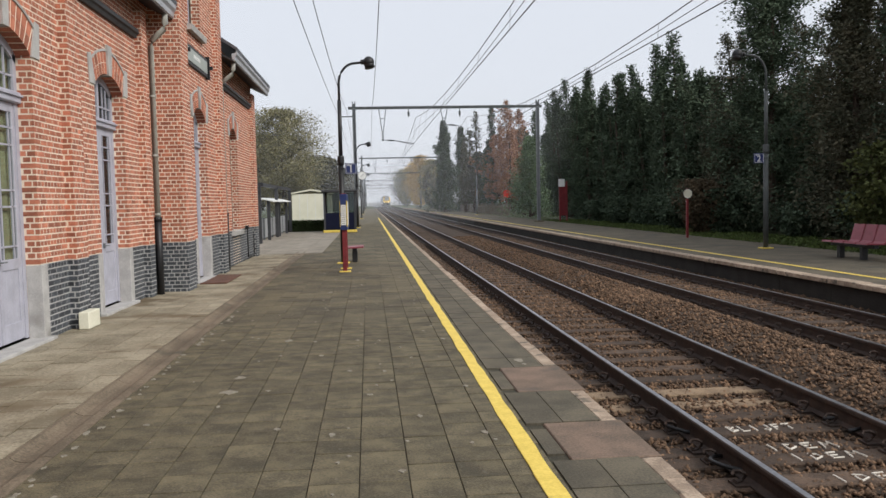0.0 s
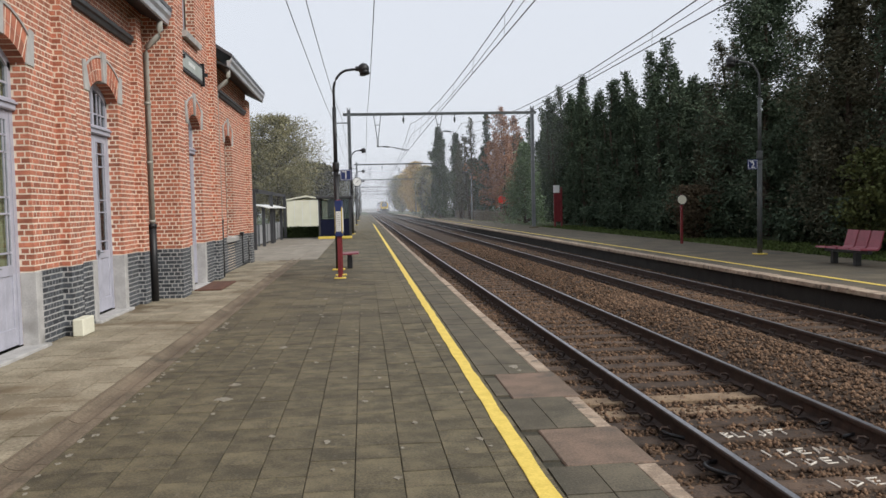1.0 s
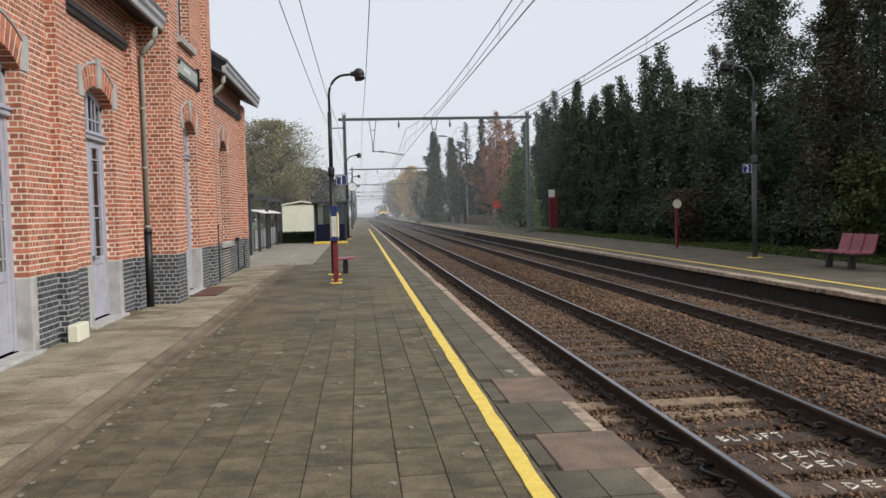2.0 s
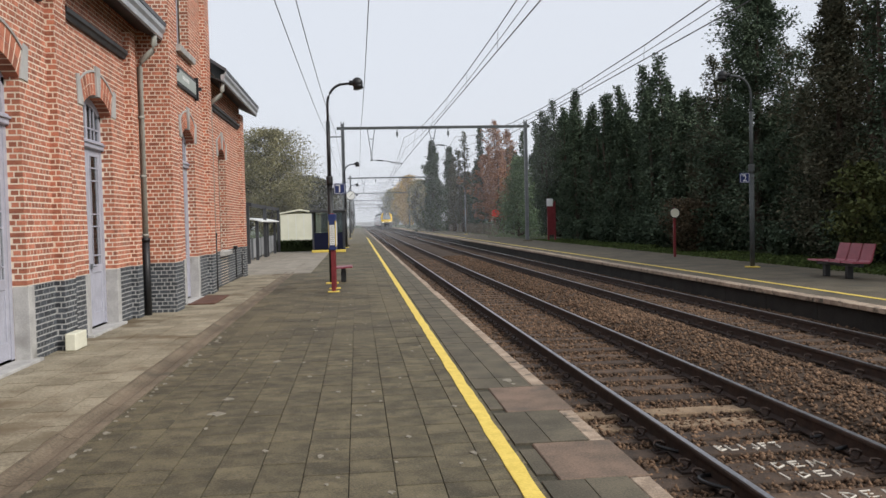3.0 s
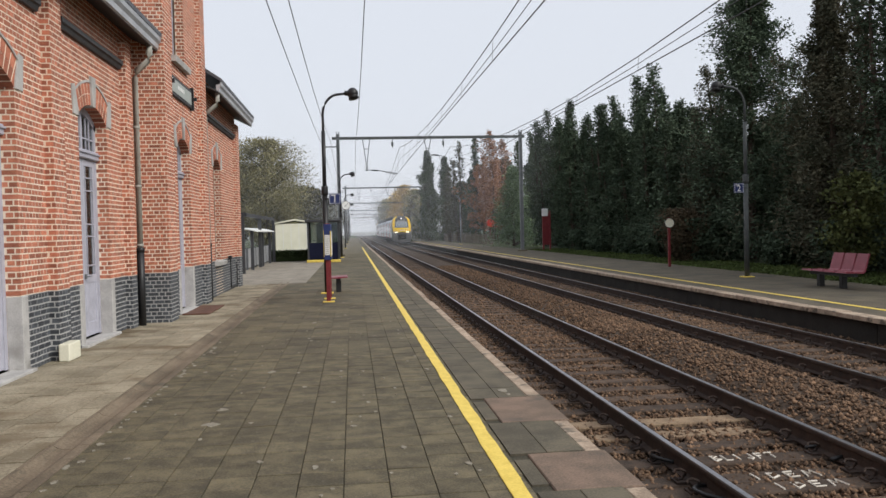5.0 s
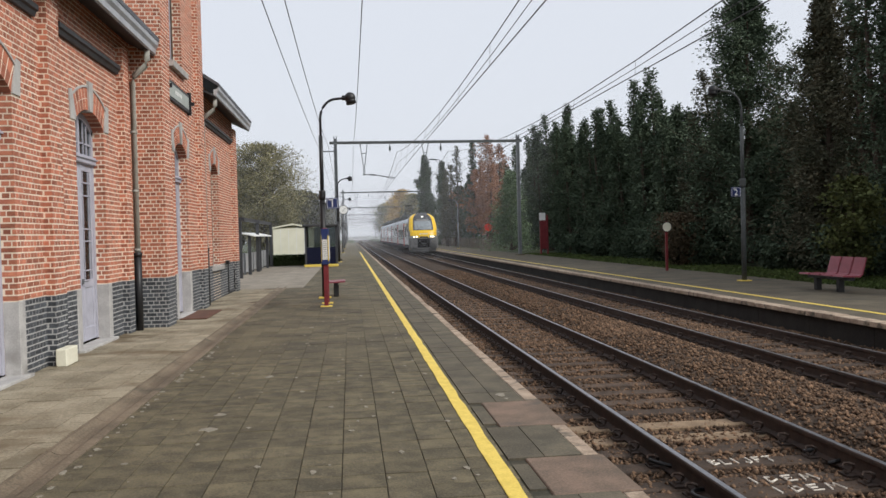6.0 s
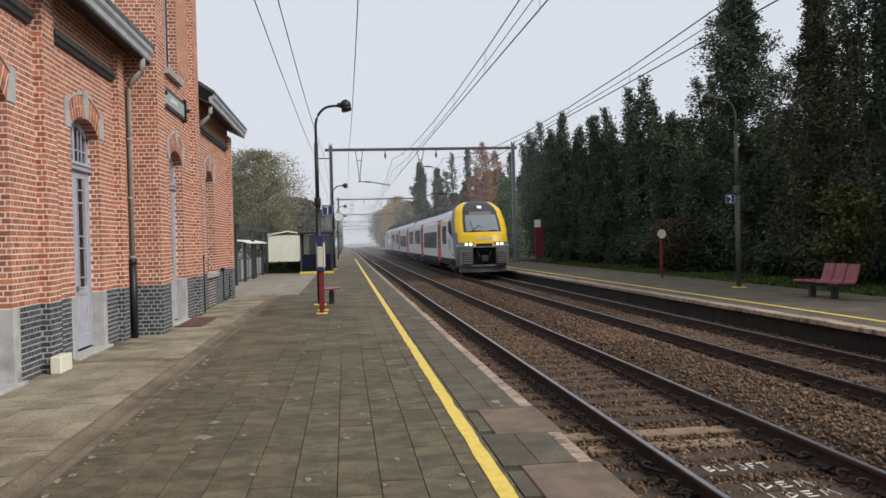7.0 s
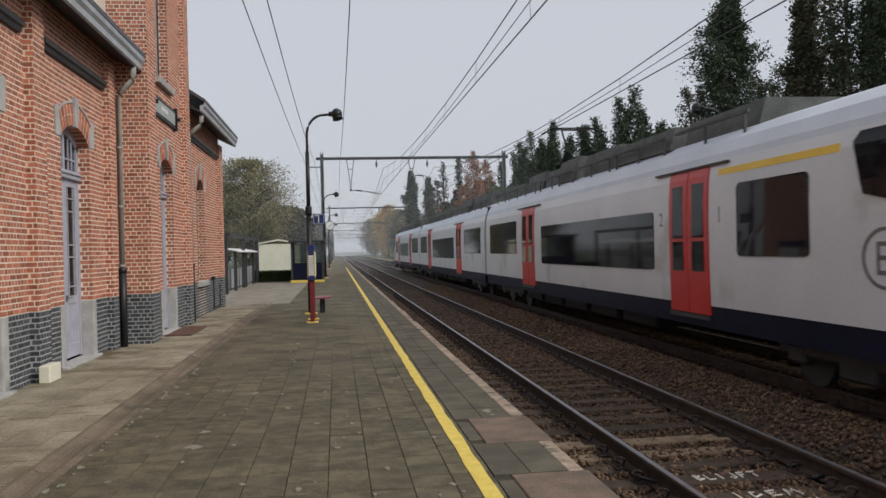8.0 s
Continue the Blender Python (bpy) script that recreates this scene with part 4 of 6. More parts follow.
    mid = car(26.9, 51.7, [(27.8, 32.0, *w_hi), (35.3, 44.0, *w_lo), (47.2, 50.9, *w_hi)], [(32.9, 34.5, 0, 0), (44.9, 46.5, 0, 0)], False, False, (30.0, 48.6))
    rear = car(2.9, 26.6, end_wins, end_doors, True, True, (4.6, 23.4))
    for y in (26.6, 51.7):
        g = Geo()
        for i in range(4):
            q = y + 0.02 + i * 0.07
            g.box(-1.26, 1.26, q, q + 0.045, 0.95, 3.55)
        part("gangway", g, T_BLACK, tr, "black rubber gangway bellows")

    # the nose: rows by height, columns from side to side
    def s_front(z):
        pts = [(0.20, 0.40), (0.6, 0.12), (1.0, 0.04), (1.6, 0.0), (1.85, 0.06), (2.2, 0.22), (2.42, 0.40), (3.05, 0.98), (3.5, 1.45), (3.72, 1.78), (3.92, 2.2), (4.10, 2.9)]
        for (a, sa), (b, sb) in zip(pts, pts[1:]):
            if z <= b:
                return sa + (sb - sa) * max(0, (z - a) / (b - a))
        return 2.9

    def blunt(q):
        """The nose is shorter than its rows name it."""
        return q + 0.4 * max(0.0, 1 - q / 3.0)

    def nose(flip, body):
        zs = [0.58, 0.8, 0.97, 1.2, 1.4, 1.55, 1.62, 1.72, 1.82, 1.9, 2.0, 2.1, 2.2, 2.3, 2.36, 2.42, 2.55, 2.7, 2.85, 3.0, 3.15, 3.28, 3.40, 3.50, 3.60, 3.70, 3.78, 3.86, 3.93, 4.0, 4.05, 4.08, 4.10]
        us = [-1, -0.96, -0.92, -0.88, -0.84, -0.8, -0.76, -0.73, -0.68, -0.63, -0.58, -0.54, -0.51, -0.48, -0.45, -0.42, -0.39, -0.36, -0.33, -0.3, -0.27, -0.2, -0.1, 0]
        us = us + [-u for u in us[-2::-1]]
        ext = 4
        groups = {k: Geo() for k in ("yellow", "screen", "fairing", "grey", "white", "blue")}
        w_of = lambda z: half_width(min(z, 3.3)) * (1.0 if z < 3.3 else max(0.04, 1 - ((z - 3.3) / 0.82) ** 2.3) ** 0.5)

        def pt(z, u):
            w, sf = w_of(z), s_front(z)
            d = 0.95 if z > 1.7 else 0.62
            end = min(sf + d, 2.85)
            if abs(u) <= 1:
                a = u * math.pi / 2
                x = w * math.copysign(abs(math.sin(a)) ** 0.92, a)
                return (x, back(blunt(sf + (end - sf) * (1 - math.cos(a))), flip), z)
            q = abs(u) - 1
            e = 1.45 + 0.58 * (z - 0.97) if z < 2.0 else 2.05 + max(0, (z - 2.0) / 1.25) ** 1.6 * 0.95
            e = max(min(e, 3.0), end)
            return (math.copysign(w, u), back(blunt(end + (e - end) * q * 2 if q <= 0.5 else e + (3.05 - e) * (q - 0.5) * 2), flip), z)
        cols = [-2, -1.75, -1.5, -1.25] + us + [1.25, 1.5, 1.75, 2]
        for za, zb in zip(zs, zs[1:]):
            for ua, ub in zip(cols, cols[1:]):
                z, u = (za + zb) / 2, abs(ua + ub) / 2
                vs = [pt(za, ua), pt(za, ub), pt(zb, ub), pt(zb, ua)]
                s = sum(v[1] for v in vs) / 4
                s = LENGTH - s if flip else s
                edge = 0.42
                if u > 1.5 and z < 3.25:
                    k = "white" if z > 0.97 else "blue"
                elif 0.84 > u > edge + 0.05 and 2.36 < z < 3.97:
                    k = "yellow"
                elif 2.42 < z < 3.22 and u < edge - 0.02:
                    k = "screen"
                elif z > 2.36 and u < edge + 0.05 or z >= 3.97 and u < 0.95:
                    k = "fairing"
                elif 1.82 < z < 2.36 and u < 0.73:
                    k = "yellow"
                elif 1.62 < z <= 1.82 and u < 0.27:
                    k = "yellow"
                else:
                    k = "grey"
                if z < 1.55 and u < 0.27:
                    continue
                groups[k].add(vs, [(0, 1, 2, 3)])
        mats = {"yellow": T_YELLOW, "screen": T_SCREEN, "fairing": T_DARK, "grey": T_GREY, "white": T_WHITE, "blue": T_BLUE}
        names = {"yellow": "nose_yellow", "screen": "windscreen", "fairing": "cab_roof", "grey": "nose_grey", "white": "cab_side", "blue": "cab_skirt"}
        labs = {"yellow": "glossy yellow nose panels", "screen": "sloping windscreen", "fairing": "dark cab roof fairing", "grey": "grey cab surround", "white": "light grey cab side", "blue": "dark blue cab skirt"}
        for k, g in groups.items():
            o = part(names[k], g, mats[k], body, labs[k])
            o.data.polygons.foreach_set("use_smooth", [True] * len(o.data.polygons))
        B = lambda s: back(blunt(s), flip)

        def bx(g, x0, x1, s0, s1, z0, z1, b=0.0):
            y0, y1 = sorted((B(s0), B(s1)))
            g.box(x0, x1, y0, y1, z0, z1, b)
            return g
        # coupler recess and gear
        part("coupler_recess", bx(Geo(), -0.62, 0.62, 0.75, 0.80, 0.5, 1.56), T_BLACK, body)
        g = bx(bx(Geo(), -0.62, -0.58, 0.12, 0.8, 0.6, 1.56), 0.58, 0.62, 0.12, 0.8, 0.6, 1.56)
        bx(g, -0.62, 0.62, 0.1, 0.8, 1.53, 1.58)
        part("recess_frame", g, T_DARK, body)
        cp = Geo().tube([(0, B(0.8), 0.98), (0, B(0.05), 0.98)], 0.11, 10)
        bx(cp, -0.17, 0.17, -0.12, 0.08, 0.82, 1.14, 0.04)
        for x in (-0.36, 0.38):
            cp.tube([(x, B(0.75), 1.32), (x * 0.9, B(0.15), 1.30), (x * 0.6, B(0.12), 1.05)], 0.028, 6)
        cp.tube([(-0.5, B(0.3), 1.40), (0.5, B(0.3), 1.40)], 0.03, 6)
        part("coupler", cp, T_DARK, body, "automatic coupler with hoses", smooth=False)
        lip = Geo()
        for sg in (-1, 1):
            for i in range(6):
                z = 0.72 + i * 0.115
                bx(lip, *sorted((sg * 0.66, sg * 1.12)), 0.02, 0.32, z, z + 0.075, 0.015)
            bx(lip, *sorted((sg * 1.10, sg * 1.26)), 0.10, 0.42, 0.62, 1.40, 0.03)
        part("buffer_grille", lip, T_GREY, body, "ribbed grey crash buffers")
        pl = Geo().loft([[(x, B(0.42 + 0.35 * abs(x) ** 2), z0) for x in np.linspace(-1.25, 1.25, 13)] for z0 in (0.26, 0.58)], caps=False, closed=False)
        pl.loft([[(x, B(0.30 + 0.35 * abs(x) ** 2), z0) for x in np.linspace(-1.25, 1.25, 13)] for z0 in (0.28, 0.56)], caps=False, closed=False)
        bx(pl, -0.62, 0.62, 0.1, 0.5, 0.56, 0.66, 0.02)
        part("snowplough", pl, T_GREY, body, "grey rounded snow plough")
        bx(sl := Geo(), -0.42, 0.42, -0.015, 0.1, 1.63, 1.76, 0.02)
        part("air_slot", sl, T_BLACK, body)
        for sg in (-1, 1):
            y0 = B(0.30)
            hl = Geo()
            f = [(0.52, 1.62), (1.04, 1.62), (1.10, 1.83), (0.52, 1.83)]
            dep = lambda x: 0.02 + 0.44 * (x / 1.41) ** 2.4
            hl.loft([[(sg * x, B(dep(x) - 0.02 + q), z) for x, z in f] for q in (0.0, 0.1)])
            h = part("headlight_housing", hl, T_SCREEN, body, "clear headlight housing")
            for x in (0.70, 0.93):
                y = B(dep(x) - 0.03)
                part("headlight", Geo().disc((sg * x, y, 1.73), 0.058, "y", 0.05, 14), T_LIGHT, h, "lit warm white headlight")
        part("top_light", bx(Geo(), -0.10, 0.10, 1.60, 1.85, 3.64, 3.76, 0.012), T_TOPLIGHT, body, "small lit top lamp")
        g = Geo()
        for x0, x1, h in ((-0.55, 0.12, 0.0), (-0.50, -0.62, 0.0)):
            g.tube([(x0, B(0.42), 2.44), ((x0 + x1) / 2, B(0.62), 2.72), (x1, B(0.50 if x1 > 0 else 0.88), 2.46 if x1 > 0 else 3.0)], 0.014, 5)
        g.tube([(-0.62, B(0.42), 2.42), (-0.15, B(0.36), 2.42)], 0.02, 5)
        g.tube([(0.3, B(0.36), 2.42), (0.75, B(0.5), 2.42)], 0.02, 5)
        part("wiper", g, T_BLACK, body, "black windscreen wipers")
        part("display", Geo().loft([[(x, B(s_front(z) - 0.012 + 0.28 * (x / 1.2) ** 2), z) for x in np.linspace(-0.60, 0.60, 7)] for z in (3.27, 3.45)], caps=False, closed=False), T_GREY, body, "unlit destination display")
        # number as bars, on hood and side
        g = Geo()
        for i in range(5):
            bx(g, -0.40 + i * 0.165, -0.29 + i * 0.165, 0.10, 0.2, 1.95, 2.06)
        part("number_bar", g, T_ROOF, body)
        g = Geo()
        for sg in (-1, 1):
            for i in range(5):
                bx(g, *sorted((sg * 1.40, sg * 1.415)), 1.85 + i * 0.11, 1.92 + i * 0.11, 1.12, 1.24)
        part("number_bar", g, T_GREY, body)
        # side cab window and oval emblem
        for sg in (-1, 1):
            zz = [2.08, 2.2, 2.32, 2.45, 2.6, 2.75, 2.85, 2.95, 3.0, 3.05, 3.10, 3.15]
            ahead = np.interp(zz, [2.08, 2.45, 2.85, 3.05, 3.15], [2.10, 2.42, 2.78, 3.08, 3.40])
            behind = np.interp(zz, [2.08, 2.45, 3.05, 3.15], [2.16, 3.95, 4.15, 4.05])
            cw = Geo()
            for o in (-0.03, 0.018):
                cw.loft([[(sg * (half_width(z) + o), B(p), z), (sg * (half_width(z) + o), B(q), z)] for z, p, q in zip(zz, ahead, behind)], caps=False, closed=False)
            part("cab_window", cw, T_GLASS, body, "dark angular cab window")
            e = Geo()
            ring = lambda r, o: [(sg * (1.41 + o), B(3.62 + r * 0.92 * math.cos(t)), 1.74 + r * 0.80 * math.sin(t)) for t in np.linspace(0, 2 * math.pi, 33)[:-1]]
            e.loft([ring(0.42, -0.01), ring(0.42, 0.006), ring(0.370, 0.006), ring(0.370, -0.01)], caps=False)
            x0, x1 = sorted((sg * 1.40, sg * 1.416))
            for s0, s1, z0, z1 in ((3.71, 3.76, 1.56, 1.92), (3.50, 3.71, 1.87, 1.92), (3.50, 3.71, 1.72, 1.77), (3.48, 3.71, 1.56, 1.61), (3.47, 3.52, 1.76, 1.88), (3.45, 3.50, 1.60, 1.73)):
                bx(e, x0, x1, s0, s1, z0, z1)
            part("emblem", e, T_GREY, body, "grey oval emblem")
            part("class_stripe", Geo().loft([[(sg * (half_width(z) + o), B(s), z) for s in (4.4, 7.4) for z in ((2.96, 3.06) if s < 5 else (3.06, 2.96))] for o in (-0.01, 0.004)]), T_YELLOW, body, "yellow first-class stripe")
    nose(False, front)
    nose(True, rear)
    for txt, s in (("2", 9.55), ("1", 7.35)):
        lettering("class_number", txt, 0.34, Matrix(((0, 0, -1, -1.408), (-1, 0, 0, s), (0, 1, 0, 2.36), (0, 0, 0, 1))), T_GREY, front)
    # pantograph, raised on the front car
    p = Geo()
    p.box(-0.6, 0.6, 18.6, 20.2, 4.02, 4.08)
    for x in (-0.45, 0.45):
        p.tube([(x, 20.0, 4.08), (x * 0.9, 18.7, 4.70), (x * 0.8, 19.4, 5.42)], 0.028, 6)
    for s in (19.25, 19.55):
        p.tube([(-0.95, s, 5.32), (-0.7, s, 5.46), (0.7, s, 5.46), (0.95, s, 5.32)], 0.022, 6)
    p.tube([(-0.36, 19.4, 5.42), (0.36, 19.4, 5.42)], 0.02, 6)
    part("pantograph", p, T_BLACK, tr, "raised pantograph")
    return tr


train = make_train()


# ---- overhead line ----
def make_gantry(y, first=False):
    """A portal over both tracks: two masts, a double beam, droppers and registration arms."""
    t = thing("catenary_gantry", "grey steel portal gantry carrying the overhead wires", "gantry", "gantries along the line")
    for x, lab in ((-0.84, ""), (12.25, "")):
        g = Geo()
        for s in (-0.09, 0.09):
            g.box(x + s - 0.03, x + s + 0.03, y - 0.10, y + 0.10, 0.0, 8.75)
        g.box(x - 0.06, x + 0.06, y - 0.012, y + 0.012, 0.0, 8.6)
        for i in range(14):
            z = 0.4 + i * 0.6
            g.box(x - 0.09, x + 0.09, y - 0.105, y - 0.09, z, z + 0.10)
        m = part("mast", g, STEEL, t, "upright of two steel channels")
        part("footing", Geo().box(x - 0.3, x + 0.3, y - 0.3, y + 0.3, -0.1, 0.10, 0.03), CONCRETE, m, "concrete footing")
    g = Geo()
    for s in (-0.10, 0.06):
        g.box(-1.25, 12.55, y + s, y + s + 0.06, 8.20, 8.38)
    for i in range(12):
        g.box(-0.9 + i * 1.15, -0.82 + i * 1.15, y - 0.10, y + 0.12, 8.22, 8.25)
    part("beam", g, MASTDARK, t, "double steel cross beam")
    part("cross_arm", Geo().box(-1.95, -0.75, y - 0.04, y + 0.04, 7.66, 7.74), STEEL, t, "short arm for the feeder wire")
    for x, join, low, c in ((1.15, 6.58, 6.02, C1), (5.51, 7.20, 7.05, C2)):
        g = Geo()
        for sg in (-1, 1):
            g.tube([(x + sg * 0.25, y, 8.20), (x + sg * 0.04, y, join)], 0.032, 6)
        g.box(x - 0.17, x + 0.17, y - 0.02, y + 0.02, 7.50, 7.55)
        g.tube([(x - 0.04, y, join + 0.1), (x - 0.04, y, low)], 0.032, 6)
        g.tube([(x + 0.04, y, join + 0.1), (x + 0.04, y, low)], 0.032, 6)
        g.box(x - 0.09, x + 0.09, y - 0.03, y + 0.03, low - 0.05, low + 0.05)
        part("dropper_post", g, STEEL, t, "V-shaped hanger under the beam")
        tip = (c - 0.19, y, 5.76)
        a = Geo().tube([(x, y, low + 0.02), (x + 1.0, y, low - 0.06), tip], 0.024, 6)
        a.tube([(x + 0.8, y, low - 0.02), (tip[0] - 0.2, y, 5.70), tip], 0.016, 5)
        a.tube([(x + 0.35, y, low), (x + 0.80, y, low - 0.04)], 0.055, 8)
        part("registration_arm", a, MASTDARK, t, "arm with insulator")
        i = Geo().tube([(c - 0.5, y, 8.20), (c - 0.5, y, 7.60)], 0.03, 6).tube([(c - 0.5, y, 8.0), (c - 0.5, y, 7.72)], 0.075, 10)
        part("insulator", i, MASTDARK, t, "ribbed insulator")
    return t


GANTRIES = [58 + 66 * i for i in range(6)]
first_gantry = make_gantry(58)
for gy in GANTRIES[1:]:
    copy_thing(first_gantry, pose(0, gy - 58, 0))


def make_wires():
    spans = [-74, -8] + GANTRIES + [454]

    def line(pts, r, name, lab):
        return tagged(part(name, Geo().tube(pts, r, 5), WIRE), lab, "wire", "overhead wires")
    for c in (C1, C2):
        st, low = 0.15, 5.72 if c == C1 else 5.50
        con, mes = [], []
        for a, b in zip(spans, spans[1:]):
            for i in range(12):
                u = i / 12
                y = a + (b - a) * u
                con.append((c - 0.06 + st * math.cos(math.pi * (y + 8) / 66), y, low))
                mes.append((c, y, 7.6 - (1.38 if c == C1 else 1.80) * 4 * u * (1 - u)))
        w = line(con, 0.014, "contact_wire", "dark copper contact wire over the track")
        line(mes, 0.014, "messenger_wire", "sagging messenger wire above the contact wire")
        line([(c + 0.08, y, low + (z - low) * 0.62) for _, y, z in mes], 0.010, "auxiliary_wire", "thin auxiliary carrier wire")
        g = Geo()
        for (x, y, z), (x2, y2, z2) in zip(con, mes):
            if y < 260:
                g.tube([(x, y, z), (x2, y2, z2)], 0.0045, 4)
        part("dropper", g, WIRE, w, "thin dropper wires", kind="stuff")
    for x, z, sag in ((-1.9, 7.75, 0.5), (-1.35, 8.15, 1.0), (0.42, 8.2, 1.28)):
        pts = []
        for a, b in zip(spans, spans[1:]):
            for i in range(10):
                u = i / 10
                pts.append((x, a + (b - a) * u, z - sag * 4 * u * (1 - u)))
        line(pts, 0.013, "feeder_wire", "thin feeder wire beside the portal masts")


make_wires()


# ---- lamps and platform furniture ----
def make_lamp(x, y, h, reach, name_lab, steel, sign=None, group="lamps of the platform"):
    """A tall lamp post with a swan neck and a round lamp head."""
    t = thing("street_lamp", name_lab, "lamp", group, (x, y, 0))
    sg = 1 if reach > 0 else -1
    part("pole", Geo().tube([(0, 0, 0), (0, 0, h * 0.50)], 0.075, 12).tube([(0, 0, h * 0.50), (0, 0, h * 0.80)], 0.055, 12), steel, t, smooth=True)
    part("collar", Geo().tube([(0, 0, h * 0.485), (0, 0, h * 0.50), (0, 0, h * 0.52), (0, 0, h * 0.53)], 0.092, 12), steel, t, smooth=True)
    arc = [(0, 0, h * 0.79)]
    for i in range(9):
        a = math.pi / 2 * i / 8
        arc.append((reach * 0.55 * (1 - math.cos(a)), 0, h * 0.88 + (h * 0.10) * math.sin(a)))
    arc.append((reach * 0.92, 0, h * 0.985))
    part("arm", Geo().tube(arc, 0.035, 8), steel, t, smooth=True)
    hd = Geo().ball((reach, 0, h * 0.985), 0.155, 12)
    hd.tube([(reach - sg * 0.10, 0, h * 0.985), (reach - sg * 0.22, 0, h * 0.985)], 0.07, 10)
    hd.tube([(reach, 0, h * 0.985 - 0.02), (reach + sg * 0.03, -0.02, h * 0.985 - 0.155)], 0.12, 10, 0.15)
    part("lamp_head", hd, BLACK, t, "dark round lamp head", smooth=True)
    part("base_plate", Geo().box(-0.17, 0.17, -0.17, 0.17, 0, 0.035, 0.008), YELLOW, t, "worn yellow base plate")
    if sign:
        txt, sx, sz = sign
        sb = part("platform_sign", Geo().box(sx - 0.16, sx + 0.16, -0.10, -0.075, sz - 0.15, sz + 0.15, 0.006), SIGNBLUE, t, "blue platform number sign")
        fr = Geo()
        for a in ((sx - 0.14, sx + 0.14, sz + 0.122, sz + 0.13), (sx - 0.14, sx + 0.14, sz - 0.13, sz - 0.122), (sx - 0.14, sx - 0.132, sz - 0.13, sz + 0.13), (sx + 0.132, sx + 0.14, sz - 0.13, sz + 0.13)):
            fr.box(a[0], a[1], -0.106, -0.098, a[2], a[3])
        part("sign_border", fr, WHITE, sb)
        part("text_bar", Geo().box(sx - 0.10, sx + 0.02, -0.106, -0.099, sz + 0.085, sz + 0.105), WHITE, sb)
        lettering("sign_number", txt, 0.25, Matrix(((1, 0, 0, sx), (0, 0, -1, -0.104), (0, 1, 0, sz - 0.02), (0, 0, 0, 1))), WHITE, sb)
        part("sign_arm", Geo().box(min(0, sx) , max(0, sx), -0.085, -0.07, sz - 0.02, sz + 0.02), steel, t)
    return t


lamp = make_lamp(-0.72, 22.6, 5.58, 0.83, "black swan-neck platform lamp with blue number sign", BLACK, ("1", 0.27, 2.60))
lamp_far = make_lamp(-0.72, 54.0, 5.58, 0.83, "black swan-neck platform lamp", BLACK)
for ly in (84, 114, 146, 178):
    copy_thing(lamp_far, pose(-0.72, ly, 0))
make_lamp(12.04, 23.8, 5.95, -0.9, "grey steel platform lamp before dark conifers", MASTDARK, ("2", -0.27, 2.74), "lamps of the opposite platform")
lamp_b = make_lamp(12.3, 92, 5.6, -0.9, "grey steel platform lamp on the opposite platform", STEEL, None, "lamps of the opposite platform")
copy_thing(lamp_b, pose(12.3, 128, 0))


def make_info_board():
    t = thing("timetable_stand", "maroon two-post timetable stand with blue header", "notice board", at=(-0.60, 19.75, 0))
    for y in (0.0, 0.95):
        part("post", Geo().box(-0.05, 0.05, y - 0.05, y + 0.05, 0, 1.9, 0.008), MAROON, t)
        part("foot", Geo().box(-0.14, 0.14, y - 0.09, y + 0.09, 0, 0.03, 0.006), YELLOW, t, "yellow foot plate")
    c = part("case", Geo().box(-0.085, 0.085, -0.10, 1.05, 1.02, 1.88, 0.01), SIGNBLUE, t, "dark blue case with timetable sheets")
    sh = Geo()
    sh.box(0.086, 0.092, 0.0, 0.45, 1.12, 1.70)
    sh.box(0.086, 0.092, 0.5, 0.95, 1.12, 1.70)
    sh.box(-0.06, 0.06, -0.106, -0.100, 1.14, 1.62)
    part("timetable_sheet", sh, WHITE, c, "pale timetable sheets")
    ys = Geo().box(-0.086, -0.078, -0.115, -0.098, 1.10, 1.72).box(0.07, 0.092, -0.115, -0.098, 1.10, 1.72)
    part("yellow_sheet", ys, YELLOW, c, "yellow departure sheets")
    bars = Geo()
    for i in range(9):
        z = 1.17 + i * 0.05
        bars.box(-0.045, 0.045, -0.112, -0.105, z, z + 0.012)
    part("text_bar", bars, T_GREY, c)


make_info_board()


def make_bench(x, y, m_rot, seats, label, backs=True):
    t = thing("bench", label, "bench", at=(x, y, 0))
    t.rotation_euler = (0, 0, m_rot)
    w = 0.50
    n = seats
    for i in range(n):
        a = -n * w / 2 + i * w
        has = backs and i >= (1 if n > 3 else 0)
        prof = [(0.26, 0.40), (0.24, 0.44), (-0.16, 0.42)] + ([(-0.22, 0.46), (-0.32, 0.80), (-0.34, 0.86), (-0.37, 0.85), (-0.35, 0.79), (-0.255, 0.44)] if has else [(-0.24, 0.43)]) + [(-0.19, 0.385), (0.22, 0.40)]
        part("seat", Geo().loft([[(p, q, z) for p, z in prof] for q in (a + 0.03, a + w - 0.03)]), SEATRED, t, "moulded maroon seat")
    part("beam", Geo().box(-0.06, 0.06, -n * w / 2 + 0.1, n * w / 2 - 0.05, 0.30, 0.39, 0.01), BLACK, t, "dark steel beam")
    for q in (-n * w / 4 - 0.02, n * w / 4 - 0.05):
        part("leg", Geo().box(-0.07, 0.07, q - 0.07, q + 0.07, 0.0, 0.31, 0.01), BLACK, t, "dark square leg")
    return t


make_bench(12.0, 19.25, math.pi, 4, "maroon moulded platform bench with three backrests on dark legs")
make_bench(-0.42, 23.3, 0.0, 2, "small maroon platform bench behind the timetable stand", False)


